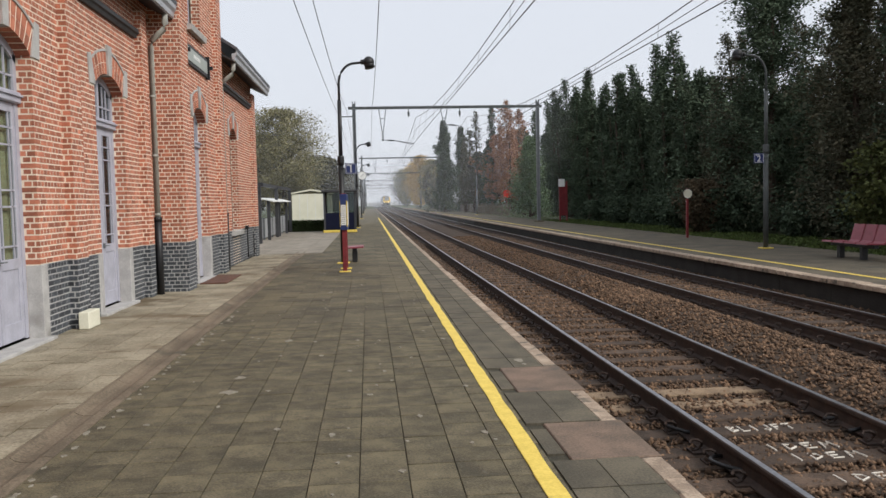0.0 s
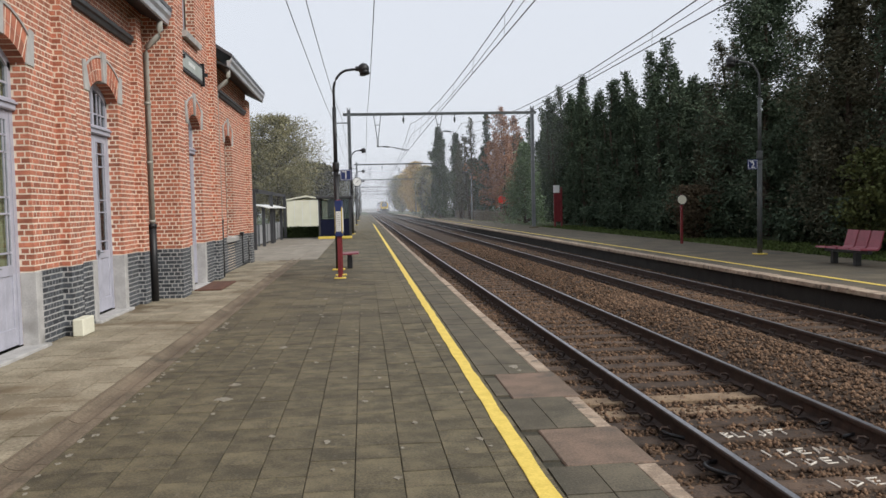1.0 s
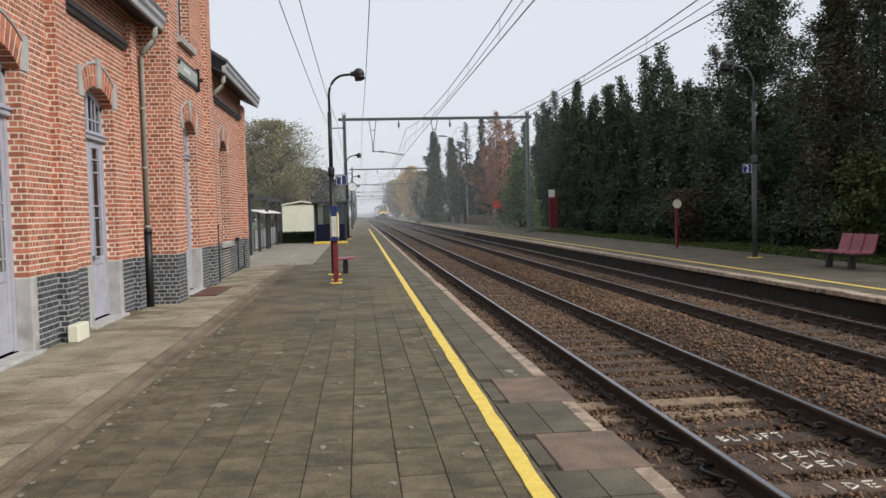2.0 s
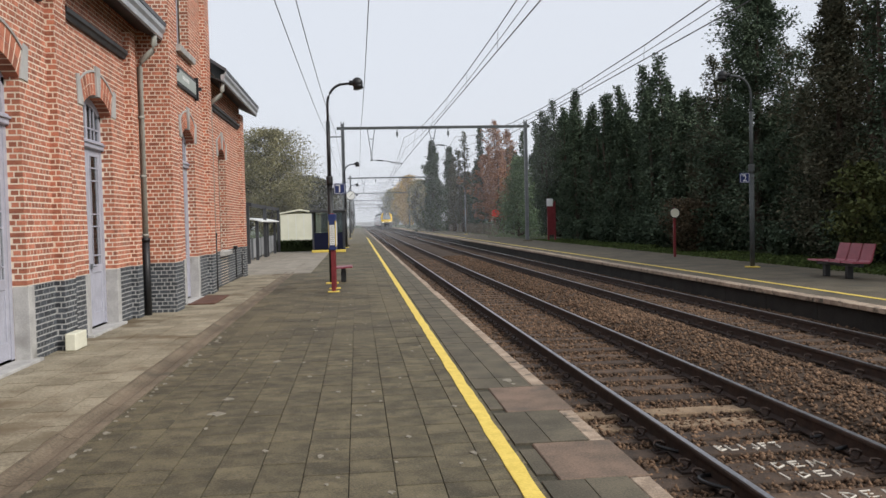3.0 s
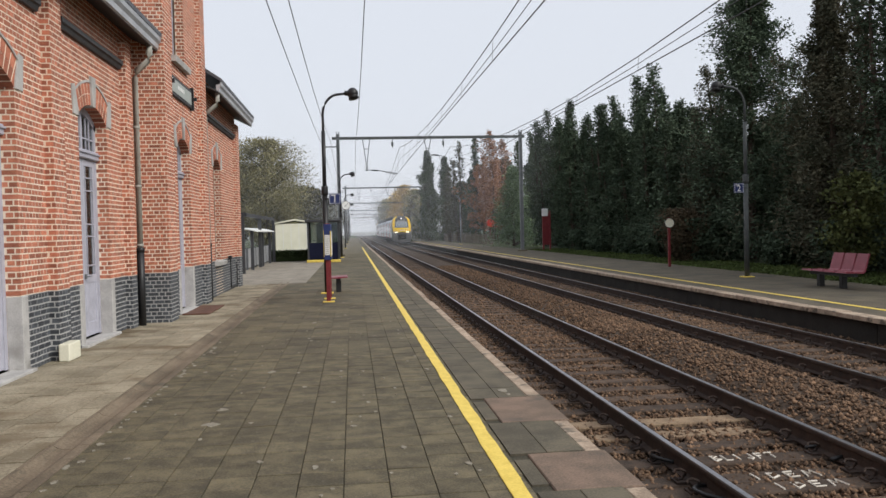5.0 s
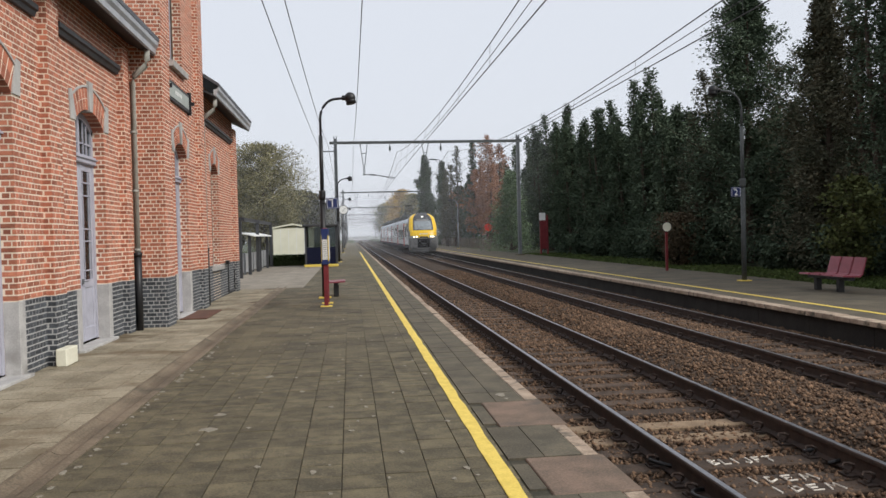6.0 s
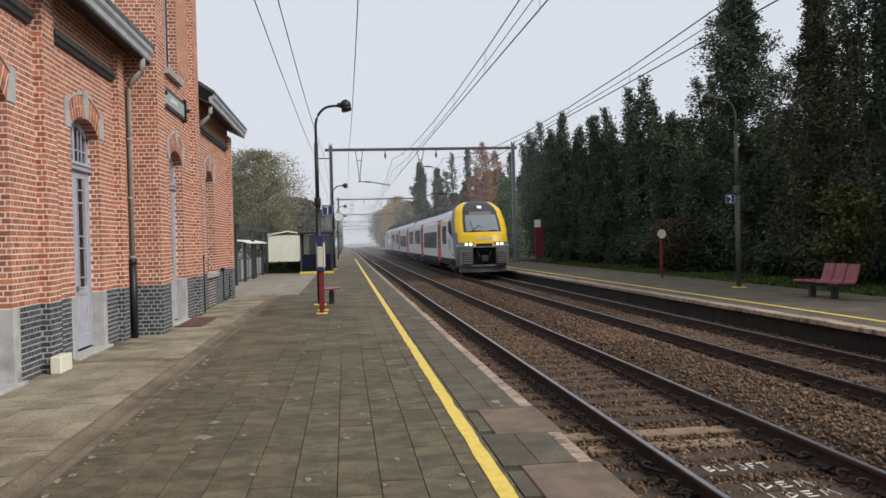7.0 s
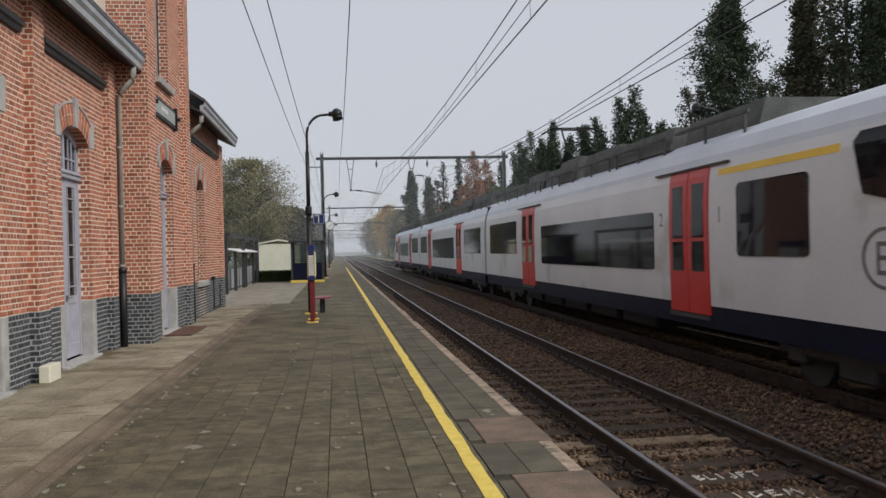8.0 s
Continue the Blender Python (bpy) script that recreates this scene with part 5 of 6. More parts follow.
def make_posts_2():
    t = thing("marker_post", "maroon post with a round pale disc", "sign post", at=(12.5, 31.1, 0))
    part("post", Geo().box(-0.045, 0.045, -0.045, 0.045, 0, 1.95, 0.008), MAROON, t)
    part("disc", Geo().disc((0, -0.06, 1.74), 0.19, "y", 0.02, 28), CREAM, t, "pale round disc")
    part("disc_rim", Geo().tube([(0.19 * math.cos(a), -0.072, 1.74 + 0.19 * math.sin(a)) for a in np.linspace(0, 2 * math.pi, 25)], 0.012, 6), BLACK, t)
    t = thing("maroon_board", "tall maroon notice board with small pale panel", "notice board", at=(14.2, 58.6, 0))
    for x in (-0.25, 0.25):
        part("post", Geo().box(x - 0.06, x + 0.06, -0.06, 0.06, 0, 2.9, 0.01), MAROON, t)
    part("board", Geo().box(-0.2, 0.2, -0.03, 0.03, 0.4, 2.7, 0.01), MAROON, t)
    part("panel", Geo().box(-0.36, 0.1, -0.10, -0.07, 2.5, 3.05, 0.01), WHITE, t, "pale panel")
    t = thing("red_disc_signal", "bright red round signal disc on a thin post", "signal", at=(14.9, 87.0, 0))
    part("post", Geo().tube([(0, 0, 0), (0, 0, 2.2)], 0.05, 8), MAROON, t)
    part("disc", Geo().disc((0, -0.08, 2.25), 0.42, "y", 0.03, 28), REDDISC, t, "bright red disc")
    t = thing("waste_bin", "small maroon waste bin on a post", "bin", at=(12.4, 13.4, 0))
    part("post", Geo().box(-0.04, 0.04, -0.04, 0.04, 0, 1.0, 0.006), BLACK, t)
    part("bin", Geo().loft([[(0.17 * math.cos(a) * k, -0.16 + 0.17 * math.sin(a) * k, z) for a in np.linspace(0, 2 * math.pi, 15)[:-1]] for z, k in ((0.55, 0.85), (0.6, 0.95), (1.02, 1.05), (1.05, 1.12))]), SEATRED, t)
    # wooden paling fence behind the opposite platform
    f = thing("fence", "grey weathered paling fence behind the opposite platform", "fence")
    wood = mat("weathered_wood", (0.19, 0.165, 0.13), (0.12, 0.10, 0.08), 0.9, 5, 50, 0.3, pieces="object")
    me = bpy.data.meshes.new("paling")
    g = Geo().box(-0.05, 0.05, -0.02, 0.02, 0, 1.15, 0.008)
    me.from_pydata(g.v, [], g.f)
    me.materials.append(wood)
    rr = random.Random(5)
    for i in range(150):
        u = i / 150
        o = new("paling", me)
        o.parent = f
        o.location = (13.9 + rr.uniform(-0.02, 0.02), 80 + 44 * u, 0)
        o.rotation_euler = (rr.uniform(-0.05, 0.05), rr.uniform(-0.04, 0.04), math.pi / 2)
        o.scale = (1, 1, rr.uniform(0.8, 1.15))
    for z in (0.35, 0.9):
        part("fence_rail", Geo().box(13.92, 13.96, 80, 124, z, z + 0.08), wood, f)


make_posts_2()


# ---- beyond the building ----
def make_forecourt():
    # shelter with a flat roof and yellow kerb
    t = thing("waiting_shelter", "dark glazed platform shelter with blue panels and yellow kerb", "shelter", at=(-1.62, 47.4, 0))
    part("roof", Geo().box(-1.0, 1.0, -1.4, 1.4, 2.28, 2.40, 0.02), DARKWOOD, t, "flat dark roof")
    for x in (-0.85, 0.85):
        for y in (-1.1, 1.1):
            part("post", Geo().box(x - 0.05, x + 0.05, y - 0.05, y + 0.05, 0, 2.28), T_DARK, t)
    for y in (-1.1, 1.1):
        part("panel", Geo().box(-0.8, 0.8, y - 0.02, y + 0.02, 0.12, 1.10), T_BLUE, t, "dark blue panel")
        p = part("pane", Geo().box(-0.8, 0.8, y - 0.006, y + 0.006, 1.12, 2.25), PANE, t, "clear pane")
    part("panel", Geo().box(-0.87, -0.83, -1.05, 1.05, 0.12, 2.25), T_DARK, t, "dark back panel")
    part("kerb", Geo().box(-0.95, 0.95, -1.25, -1.13, 0.0, 0.15, 0.02), YELLOW, t, "yellow painted kerb")
    # cream cabin with a shallow gable
    t = thing("cabin", "cream metal cabin with a shallow gable roof", "cabin", at=(-4.4, 66.0, 0))
    part("wall", Geo().box(-1.48, 1.45, -2.2, 2.2, 0, 2.42), CREAM, t)
    part("roof", Geo().loft([[(-1.62, y, 2.40), (0, y, 2.66), (1.6, y, 2.40), (1.6, y, 2.50), (0, y, 2.78), (-1.62, y, 2.50)] for y in (-2.3, 2.3)]), CREAM, t, "pale roof edge")
    for x in (-0.9, -0.3, 0.3, 0.9):
        part("panel_seam", Geo().box(x - 0.015, x + 0.015, -2.215, -2.2, 0, 2.4), WHITE, t)
    # bicycle shelter: curved white roof on dark posts, mesh fence panels before it
    t = thing("bicycle_shelter", "open bicycle shelter with pale curved roof on dark posts", "shelter", at=(-5.75, 41.0, 0))
    part("roof", Geo().loft([[(x, y, 2.02 - 0.20 * ((x - 0.1) / 1.3) ** 2 + dz) for x in np.linspace(-1.7, 1.35, 10)] + [(x, y, 1.97 - 0.20 * ((x - 0.1) / 1.3) ** 2) for x in np.linspace(1.35, -1.7, 10)] for y, dz in ((-2.5, 0), (6.0, 0))]), WHITE, t, "pale curved roof sheet")
    for x, y in ((-1.5, -2.3), (1.1, -2.3), (-1.5, 2), (1.1, 2), (1.1, 5.8)):
        part("post", Geo().box(x - 0.07, x + 0.07, y - 0.07, y + 0.07, 0, 1.85), T_DARK, t)
    fr = thing("pergola_frame", "dark steel post-and-beam frame beside the building", "frame", at=(-4.62, 35.2, 0))
    for x, y in ((0, 0), (0, 6.6), (0, 13.6), (-2.2, 0)):
        part("post", Geo().box(x - 0.08, x + 0.08, y - 0.08, y + 0.08, 0, 2.55), T_DARK, fr)
    part("beam", Geo().box(-2.4, 0.2, -0.06, 0.06, 2.45, 2.60), T_DARK, fr)
    part("beam", Geo().box(-0.06, 0.06, 0.07, 13.7, 2.46, 2.61), T_DARK, fr)
    f = thing("metal_fence", "low grey sheet-metal fence round the bicycles", "fence", at=(-5.0, 38.8, 0))
    for i in range(7):
        part("panel", Geo().box(0.1 - 0.02, 0.1 + 0.02, i * 1.6, i * 1.6 + 1.54, 0.10, 1.0, 0.01), ZINC, f)
    part("panel", Geo().box(-1.6, 0.05, -0.02, 0.02, 0.10, 1.0, 0.01), ZINC, f)
    for i in range(8):
        part("post", Geo().box(0.06, 0.14, i * 1.6 - 0.05, i * 1.6 - 0.01, 0, 1.05), STEEL, f)
    # two parked bicycles
    def bicycle(x, y, rot):
        b = thing("bicycle", "dark parked bicycle with thin frame", "bicycle", "bicycles in the shelter", (x, y, 0))
        b.rotation_euler = (0, 0, rot)
        for s in (-0.52, 0.52):
            part("wheel", Geo().tube([(s + 0.33 * math.cos(a), 0, 0.34 + 0.33 * math.sin(a)) for a in np.linspace(0, 2 * math.pi, 21)], 0.02, 5), BLACK, b)
        g = Geo()
        for p, q in (((-0.52, 0, 0.34), (-0.12, 0, 0.88)), ((-0.12, 0, 0.88), (0.36, 0, 0.88)), ((-0.12, 0, 0.34), (-0.16, 0, 0.95)), ((-0.12, 0, 0.34), (0.38, 0, 0.80)), ((0.52, 0, 0.34), (0.36, 0, 1.02)), ((-0.52, 0, 0.34), (-0.12, 0, 0.34))):
            g.tube([p, q], 0.018, 6)
        part("frame", g, T_BLUE, b)
        part("handlebar", Geo().tube([(0.2, -0.27, 1.02), (0.36, -0.1, 1.05), (0.36, 0.1, 1.05), (0.2, 0.27, 1.02)], 0.014, 6), STEEL, b)
        part("saddle", Geo().box(-0.3, -0.04, -0.07, 0.07, 0.94, 1.0, 0.02), BLACK, b)
    for i in range(4):
        bicycle(-6.1 - 0.1 * (i % 2), 39.6 + i * 0.7, 0.1 * (i % 3) - 0.1)
    # platform clock on a short arm
    c = thing("platform_clock", "round white platform clock with dark pointers on a post", "clock", at=(-0.55, 70.0, 0))
    part("post", Geo().tube([(-0.4, 0, 0), (-0.4, 0, 4.3)], 0.06, 8), BLACK, c)
    part("face", Geo().disc((0.08, -0.1, 3.95), 0.36, "y", 0.06, 28), WHITE, c, "white clock face")
    part("rim", Geo().tube([(0.08 + 0.37 * math.cos(a), -0.12, 3.95 + 0.37 * math.sin(a)) for a in np.linspace(0, 2 * math.pi, 29)], 0.03, 6), BLACK, c)
    h = Geo().tube([(0.08, -0.14, 3.95), (0.25, -0.14, 4.12)], 0.014, 4).tube([(0.08, -0.14, 3.95), (-0.05, -0.14, 3.83)], 0.018, 4)
    part("clock_pointer", h, BLACK, c)
    part("bracket", Geo().tube([(-0.4, 0, 3.95), (-0.25, -0.1, 3.95)], 0.025, 6), BLACK, c)


make_forecourt()


# ---- trees ----
def leaf_mat(name, a, b, spread=0.34):
    return mat(name, a, b, 0.75, 1.1, 30, 0.0, pieces="island", spread=spread, spec=0.10)


CONIFER = leaf_mat("dark_conifer_foliage", (0.090, 0.120, 0.076), (0.046, 0.066, 0.044))
CONIFER2 = leaf_mat("brownish_conifer_foliage", (0.120, 0.108, 0.072), (0.058, 0.066, 0.044))
FIR = leaf_mat("bright_fir_foliage", (0.20, 0.27, 0.15), (0.065, 0.10, 0.055))
LARCH = leaf_mat("rust_larch_foliage", (0.34, 0.165, 0.090), (0.23, 0.115, 0.068))
THIN = leaf_mat("grey_green_foliage", (0.10, 0.10, 0.065), (0.065, 0.068, 0.046))
# olive autumn leaves, lightened so that the colour itself carries distance haze
WILLOW = leaf_mat("haze_paled_olive_foliage", (0.27, 0.245, 0.125), (0.18, 0.17, 0.105))
GOLD = leaf_mat("golden_autumn_foliage", (0.50, 0.33, 0.09), (0.34, 0.23, 0.07))
SHRUB = leaf_mat("yellow_green_shrub", (0.095, 0.105, 0.036), (0.05, 0.06, 0.024))
BROWNSHRUB = leaf_mat("brown_shrub", (0.105, 0.080, 0.050), (0.062, 0.048, 0.032))
HEDGE = leaf_mat("green_hedge", (0.055, 0.075, 0.03), (0.03, 0.042, 0.018))


def sprays(rng, c, size, droop=0.3, up=0.0, thin=1.0):
    """Small leaf quads at the points c."""
    k = len(c)
    d = rng.normal(size=(k, 3))
    d[:, 2] = d[:, 2] * 0.5 - droop + up
    d /= np.linalg.norm(d, axis=1)[:, None]
    s = np.cross(d, rng.normal(size=(k, 3)))
    s /= np.linalg.norm(s, axis=1)[:, None] + 1e-6
    ln = size * rng.uniform(0.6, 1.5, (k, 1))
    wd = ln * rng.uniform(0.28, 0.5, (k, 1)) * thin
    v = np.stack([c - s * wd * 0.35, c + d * ln * 0.5 - s * wd, c + d * ln, c + d * ln * 0.45 + s * wd], 1).reshape(-1, 3)
    return v, np.arange(4 * k).reshape(-1, 4)


def tree(name, label, x, y, h, r, foliage, n, size, seed, shape="cone", base=0.0, group="", droop=0.3):
    """A tapered trunk with limbs and a crown of many small leaf sprays gathered on boughs."""
    rng = np.random.RandomState(seed)
    t = thing(name, label, "tree" if name.endswith("tree") else "shrub", group, (x, y, 0))
    tr = Geo()
    pts = [(rng.uniform(-0.04, 0.04) * i, rng.uniform(-0.04, 0.04) * i, h * 0.93 * i / 6) for i in range(7)]
    tr.tube(pts, max(0.03 * h * 0.55, 0.03), 8, 0.02)
    boughs = max(24, int(h * (20 if shape != "round" else 18)))
    cs = []
    per = n // boughs
    for i in range(boughs):
        f = base + (1 - base) * ((i + rng.uniform(0, 1)) / boughs)
        a = rng.uniform(0, 6.283)
        if shape == "cone":
            rad = r * (1 - f) ** 0.75 * rng.uniform(0.55, 1.12) + 0.08
            rise = 0.15
        elif shape == "spire":
            rad = 1.55 * r * min(1, (1 - f) * 1.5) ** 0.8 * (0.7 + 0.4 * math.sin(f * 15 + a * 2 + seed) ** 2) * rng.uniform(0.4, 1.2) + 0.05
            rise = 0.25
        elif shape == "airy":
            rad = 1.2 * r * min(1, (1 - f) * 1.3) ** 0.9 * rng.uniform(0.2, 1.3) + 0.05
            rise = -0.15
        elif shape == "column":
            rad = r * min(1, (1 - f) * 3.2) ** 0.6 * min(1, 0.55 + f * 2.0) * rng.uniform(0.6, 1.15) + 0.1
            rise = 0.7
        else:
            q = (f - base) / (1 - base)
            rad = r * math.sqrt(max(0.02, 1 - (2 * q - 1) ** 2)) * rng.uniform(0.45, 1.08)
            rise = 0.3
        z0 = f * h
        end = np.array([rad * math.cos(a), rad * math.sin(a), min(z0 + rad * rise, h)])
        st = np.array([0, 0, max(z0 - rad * 0.25, 0.05)])
        if rng.uniform() < 0.55:
            tr.tube([tuple(st), tuple((st + end) / 2 + [0, 0, 0.05]), tuple(end)], 0.012 * h * 0.25 + 0.008, 4, 0.006, caps=False)
        u = rng.uniform(0.25, 1.0, per) ** 0.6
        p = st + (end - st) * u[:, None] + rng.normal(size=(per, 3)) * np.array([1, 1, 0.8]) * (0.10 + (0.10 if shape == "round" else 0.16) * rad) * (0.5 + u[:, None] * 0.6)
        cs.append(p)
    c = np.concatenate(cs)
    c[:, 2] = np.clip(c[:, 2], 0.05, h * 1.03)
    part("trunk", tr, BARK, t, "brown trunk and limbs")
    v, f = sprays(rng, c, size, droop, 0.0, 1.0 if shape == "round" else 0.6)
    o = new("crown", mesh_np("crown", v, f, foliage))
    o.parent = t
    return t


def plume_tree(label, x, y, h, r, foliage, n, size, seed, leaders=5, gaps=0.0, base=0.0, group="conifer row", name="conifer_tree", narrow=0.55):
    """A conifer of several pointed leaders; sprays sit in clumps along rising boughs. gaps opens the upper crown to the sky."""
    rng = np.random.RandomState(seed)
    t = thing(name, label, "tree", group, (x, y, 0))
    wood = Geo()
    tops = [(0.0, 0.0, h)]
    for k in range(1, leaders):
        a, q = 2.4 * k + rng.uniform(-0.5, 0.5), r * rng.uniform(0.35, 0.75)
        tops.append((q * math.cos(a), q * math.sin(a), h * rng.uniform(0.68, 0.96)))
    cs = []
    for px, py, ph in tops:
        lean = rng.uniform(-0.25, 0.25, 2)
        wood.tube([(px * 0.35, py * 0.35, 0), (px * 0.8, py * 0.8, ph * 0.35), (px, py, ph * 0.7), (px + lean[0], py + lean[1], ph)], 0.016 * h, 7, 0.012)
        boughs = int(ph * (11 if leaders > 1 else 34))
        wave = rng.uniform(0, 6.28, 3)
        clumps = 5
        per = max(3, n // (leaders * boughs * clumps))
        for i in range(boughs):
            f = base + (1 - base) * (i + rng.uniform()) / boughs
            a = rng.uniform(0, 6.283)
            if gaps and f > 0.35 and rng.uniform() < gaps * (0.6 + 0.8 * math.sin(f * 23 + wave[0] + 1.5 * math.sin(a + wave[1]))):
                continue
            rad = r * narrow * (min(1.0, (1 - f) * 2.2) ** 0.75 if leaders > 1 else (1 - f) ** 0.85) * (0.75 + 0.35 * math.sin(f * 11 + wave[2] + a)) * rng.uniform(0.45, 1.2) + 0.10
            at = np.array([px * (0.8 + 0.2 * f) + lean[0] * f * f, py * (0.8 + 0.2 * f) + lean[1] * f * f, f * ph])
            end = at + np.array([rad * math.cos(a), rad * math.sin(a), rad * rng.uniform(-0.05, 0.55)])
            if rng.uniform() < 0.4:
                wood.tube([tuple(at), tuple(end)], 0.018, 4, 0.006, caps=False)
            for u in rng.uniform(0.25, 1.05, clumps):
                c = at + (end - at) * u + rng.normal(size=3) * 0.07
                cs.append(c + rng.normal(size=(per, 3)) * np.array([0.11, 0.11, 0.15]) * (0.8 + 0.25 * rad))
    c = np.concatenate(cs)
    c[:, 2] = np.clip(c[:, 2], 0.05, h * 1.02)
    part("trunk", wood, BARK, t, "brown trunk and limbs")
    v, f = sprays(rng, c, size, 0.05, 0.25, 0.6)
    o = new("crown", mesh_np("crown", v, f, foliage))
    o.parent = t
    return t


def make_trees():
    rr = random.Random(11)
    dark = "tall dark green conifer in a dense row behind the opposite platform"
    # the row behind the opposite platform, from far to near
    row = [(17.2, 69, 11.6, 2.0), (17.4, 64.2, 11.2, 1.9), (17.0, 60.6, 11.2, 1.7), (17.6, 55.8, 10.1, 2.0), (17.2, 51.4, 9.9, 1.9), (17.5, 48.4, 10.6, 1.9), (17.3, 44.6, 10.6, 1.7), (17.8, 42.4, 8.2, 1.6)]
    for i, (x, y, h, r) in enumerate(row):
        plume_tree(dark, x, y, h, r, CONIFER, 34000, 0.15, 20 + i, 6)
    near = [(18.3, 39.6, 9.6, 1.9), (19.0, 31.6, 8.6, 2.0), (18.4, 26.2, 11.4, 1.9), (17.8, 24.0, 12.4, 2.1), (18.3, 21.4, 11.8, 2.0), (17.6, 18.6, 12.6, 2.1), (17.6, 15, 12.5, 2.1)]
    for i, (x, y, h, r) in enumerate(near):
        plume_tree("tall dark conifer with browned boughs and thin upper crown", x, y, h, r, CONIFER2 if i % 2 == 0 else CONIFER, 34000, 0.13, 50 + i, 5, 0.34, narrow=0.6)
    plume_tree("broad tall dark conifer with a pointed top", 18.2, 35.4, 13.2, 5.8, CONIFER, 84000, 0.13, 70, 1, 0.10, narrow=1.0)
    plume_tree("tall dark conifer with browned boughs and thin upper crown", 17.9, 28.6, 11.0, 3.8, CONIFER2, 50000, 0.13, 71, 1, 0.22, narrow=1.0)
    for i, (x, y, h, r) in enumerate([(19.6, 66, 8.6, 2.4), (19.6, 61, 8.4, 2.4), (19.6, 56.5, 8.4, 2.4), (19.8, 52.5, 8.0, 2.4), (19.8, 48.5, 8.2, 2.4), (19.8, 44.5, 7.8, 2.4), (20.0, 41, 6.6, 2.4), (20.4, 37, 7.0, 2.5), (20.8, 32.5, 6.6, 2.6), (21.2, 28, 6.2, 2.6), (21.5, 23.5, 6.0, 2.6), (21.5, 19, 6.0, 2.6), (21.5, 14, 6.0, 2.6)]):
        plume_tree("dark low conifer in the second row behind the platform", x, y, h, r, CONIFER, 14000, 0.24, 80 + i, 5, narrow=0.7)
    tree("shrub", "yellow-green leafy shrub under the conifers", 14.8, 22.6, 3.0, 0.95, SHRUB, 4200, 0.12, 101, "round", 0.1)
    tree("shrub", "brown bushy shrub before the conifers", 14.8, 35.2, 2.3, 1.2, BROWNSHRUB, 9000, 0.09, 102, "round", 0.05)
    for i in range(9):
        tree("shrub", "dark low shrub at the foot of the conifers", 16.2 + rr.uniform(-0.3, 0.5), 14 + i * 5.2, rr.uniform(1.2, 2.0), rr.uniform(1.0, 1.4), CONIFER, 6000, 0.11, 120 + i, "round", 0.0, "shrubs under the conifers")
    # the group beyond the gantry
    tree("fir_tree", "bright green young fir tree", 14.85, 74, 7.3, 2.5, FIR, 18000, 0.17, 140, "cone", 0.03)
    plume_tree("rust-brown autumn larch tree", 17.6, 102, 13.9, 3.1, LARCH, 22000, 0.20, 141, 4, 0.15, 0.14, "", "larch_tree", 1.0)
    plume_tree("tall brown autumn larch tree behind the fir", 19.6, 110, 13.6, 2.8, LARCH, 14000, 0.22, 142, 5, 0.15, 0.16, "", "larch_tree")
    plume_tree("dark conifer behind the bright fir", 19.4, 84, 11.2, 2.2, CONIFER, 12000, 0.24, 148, 4, 0.0, 0.0, "wood behind the fence")
    plume_tree("dark conifer behind the bright fir", 20.6, 91, 12.4, 2.2, CONIFER, 12000, 0.24, 149, 4, 0.0, 0.0, "wood behind the fence")
    plume_tree("slender dark conifer before the larches", 15.8, 103, 13.2, 1.3, CONIFER, 10000, 0.24, 147, 2, 0.2, 0.05, "")
    plume_tree("slender thin grey-green conifer", 14.1, 105, 13.0, 1.9, THIN, 4600, 0.26, 143, 2, 0.5, 0.12, "")
    plume_tree("slender thin grey-green conifer", 13.6, 112, 10.5, 1.6, THIN, 4600, 0.26, 144, 2, 0.5, 0.1, "")
    plume_tree("dark conical conifer beyond the portal gantry", 11.4, 121, 13.2, 3.3, CONIFER, 28000, 0.24, 145, 1, 0.0, 0.0, "", narrow=1.0)
    plume_tree("dark conical conifer beyond the portal gantry", 14.3, 124, 12.6, 2.5, CONIFER, 14000, 0.26, 146, 1, 0.1, 0.0, "", narrow=1.0)
    for i, (x, y, h, r) in enumerate([(22, 80, 10, 3), (24, 92, 11, 3.2), (17.4, 128, 9, 2.6), (20, 135, 10, 3), (23, 120, 12, 3), (25.5, 105, 13, 3)]):
        tree("conifer_tree", "dark conifer in the wood behind the fence", x, y, h, r, CONIFER, 6500, 0.5, 150 + i, "cone", 0.0, "wood behind the fence")
    for i, (x, y, h, r) in enumerate([(13.4, 150, 8, 2.8), (13.8, 168, 8.5, 3.0), (14.5, 188, 11, 3.4), (13.2, 205, 13, 3.8), (14, 235, 13, 4.4), (13, 275, 12.5, 5), (14, 320, 14, 6)]):
        tree("broadleaf_tree", "hazy olive autumn tree along the line", x, y, h, r, (WILLOW, THIN, WILLOW, GOLD, GOLD, WILLOW, THIN)[i], 8000, 0.30, 170 + i, "round", 0.05, "trees along the line")
    # on the building's side
    tree("broadleaf_tree", "large round olive-green autumn tree beyond the cabin", -9.8, 96, 12.4, 5.7, WILLOW, 56000, 0.15, 190, "round", 0.02)
    tree("broadleaf_tree", "olive-brown autumn tree behind the cabin", -14.5, 104, 10.5, 4.5, THIN, 16000, 0.26, 191, "round", 0.05)
    for i, (x, y, h, r) in enumerate([(-6.2, 128, 8.5, 3.0), (-9, 150, 10, 4), (-7, 180, 9, 4), (-5.5, 215, 10, 4), (-6, 260, 11, 5), (-13, 130, 11, 4.5)]):
        tree("broadleaf_tree", "hazy grey-green tree beyond the cabin", x, y, h, r, THIN, 8000, 0.36, 195 + i, "round", 0.03, "trees beyond the cabin")
    # clipped hedge before the cabin
    rng = np.random.RandomState(4)
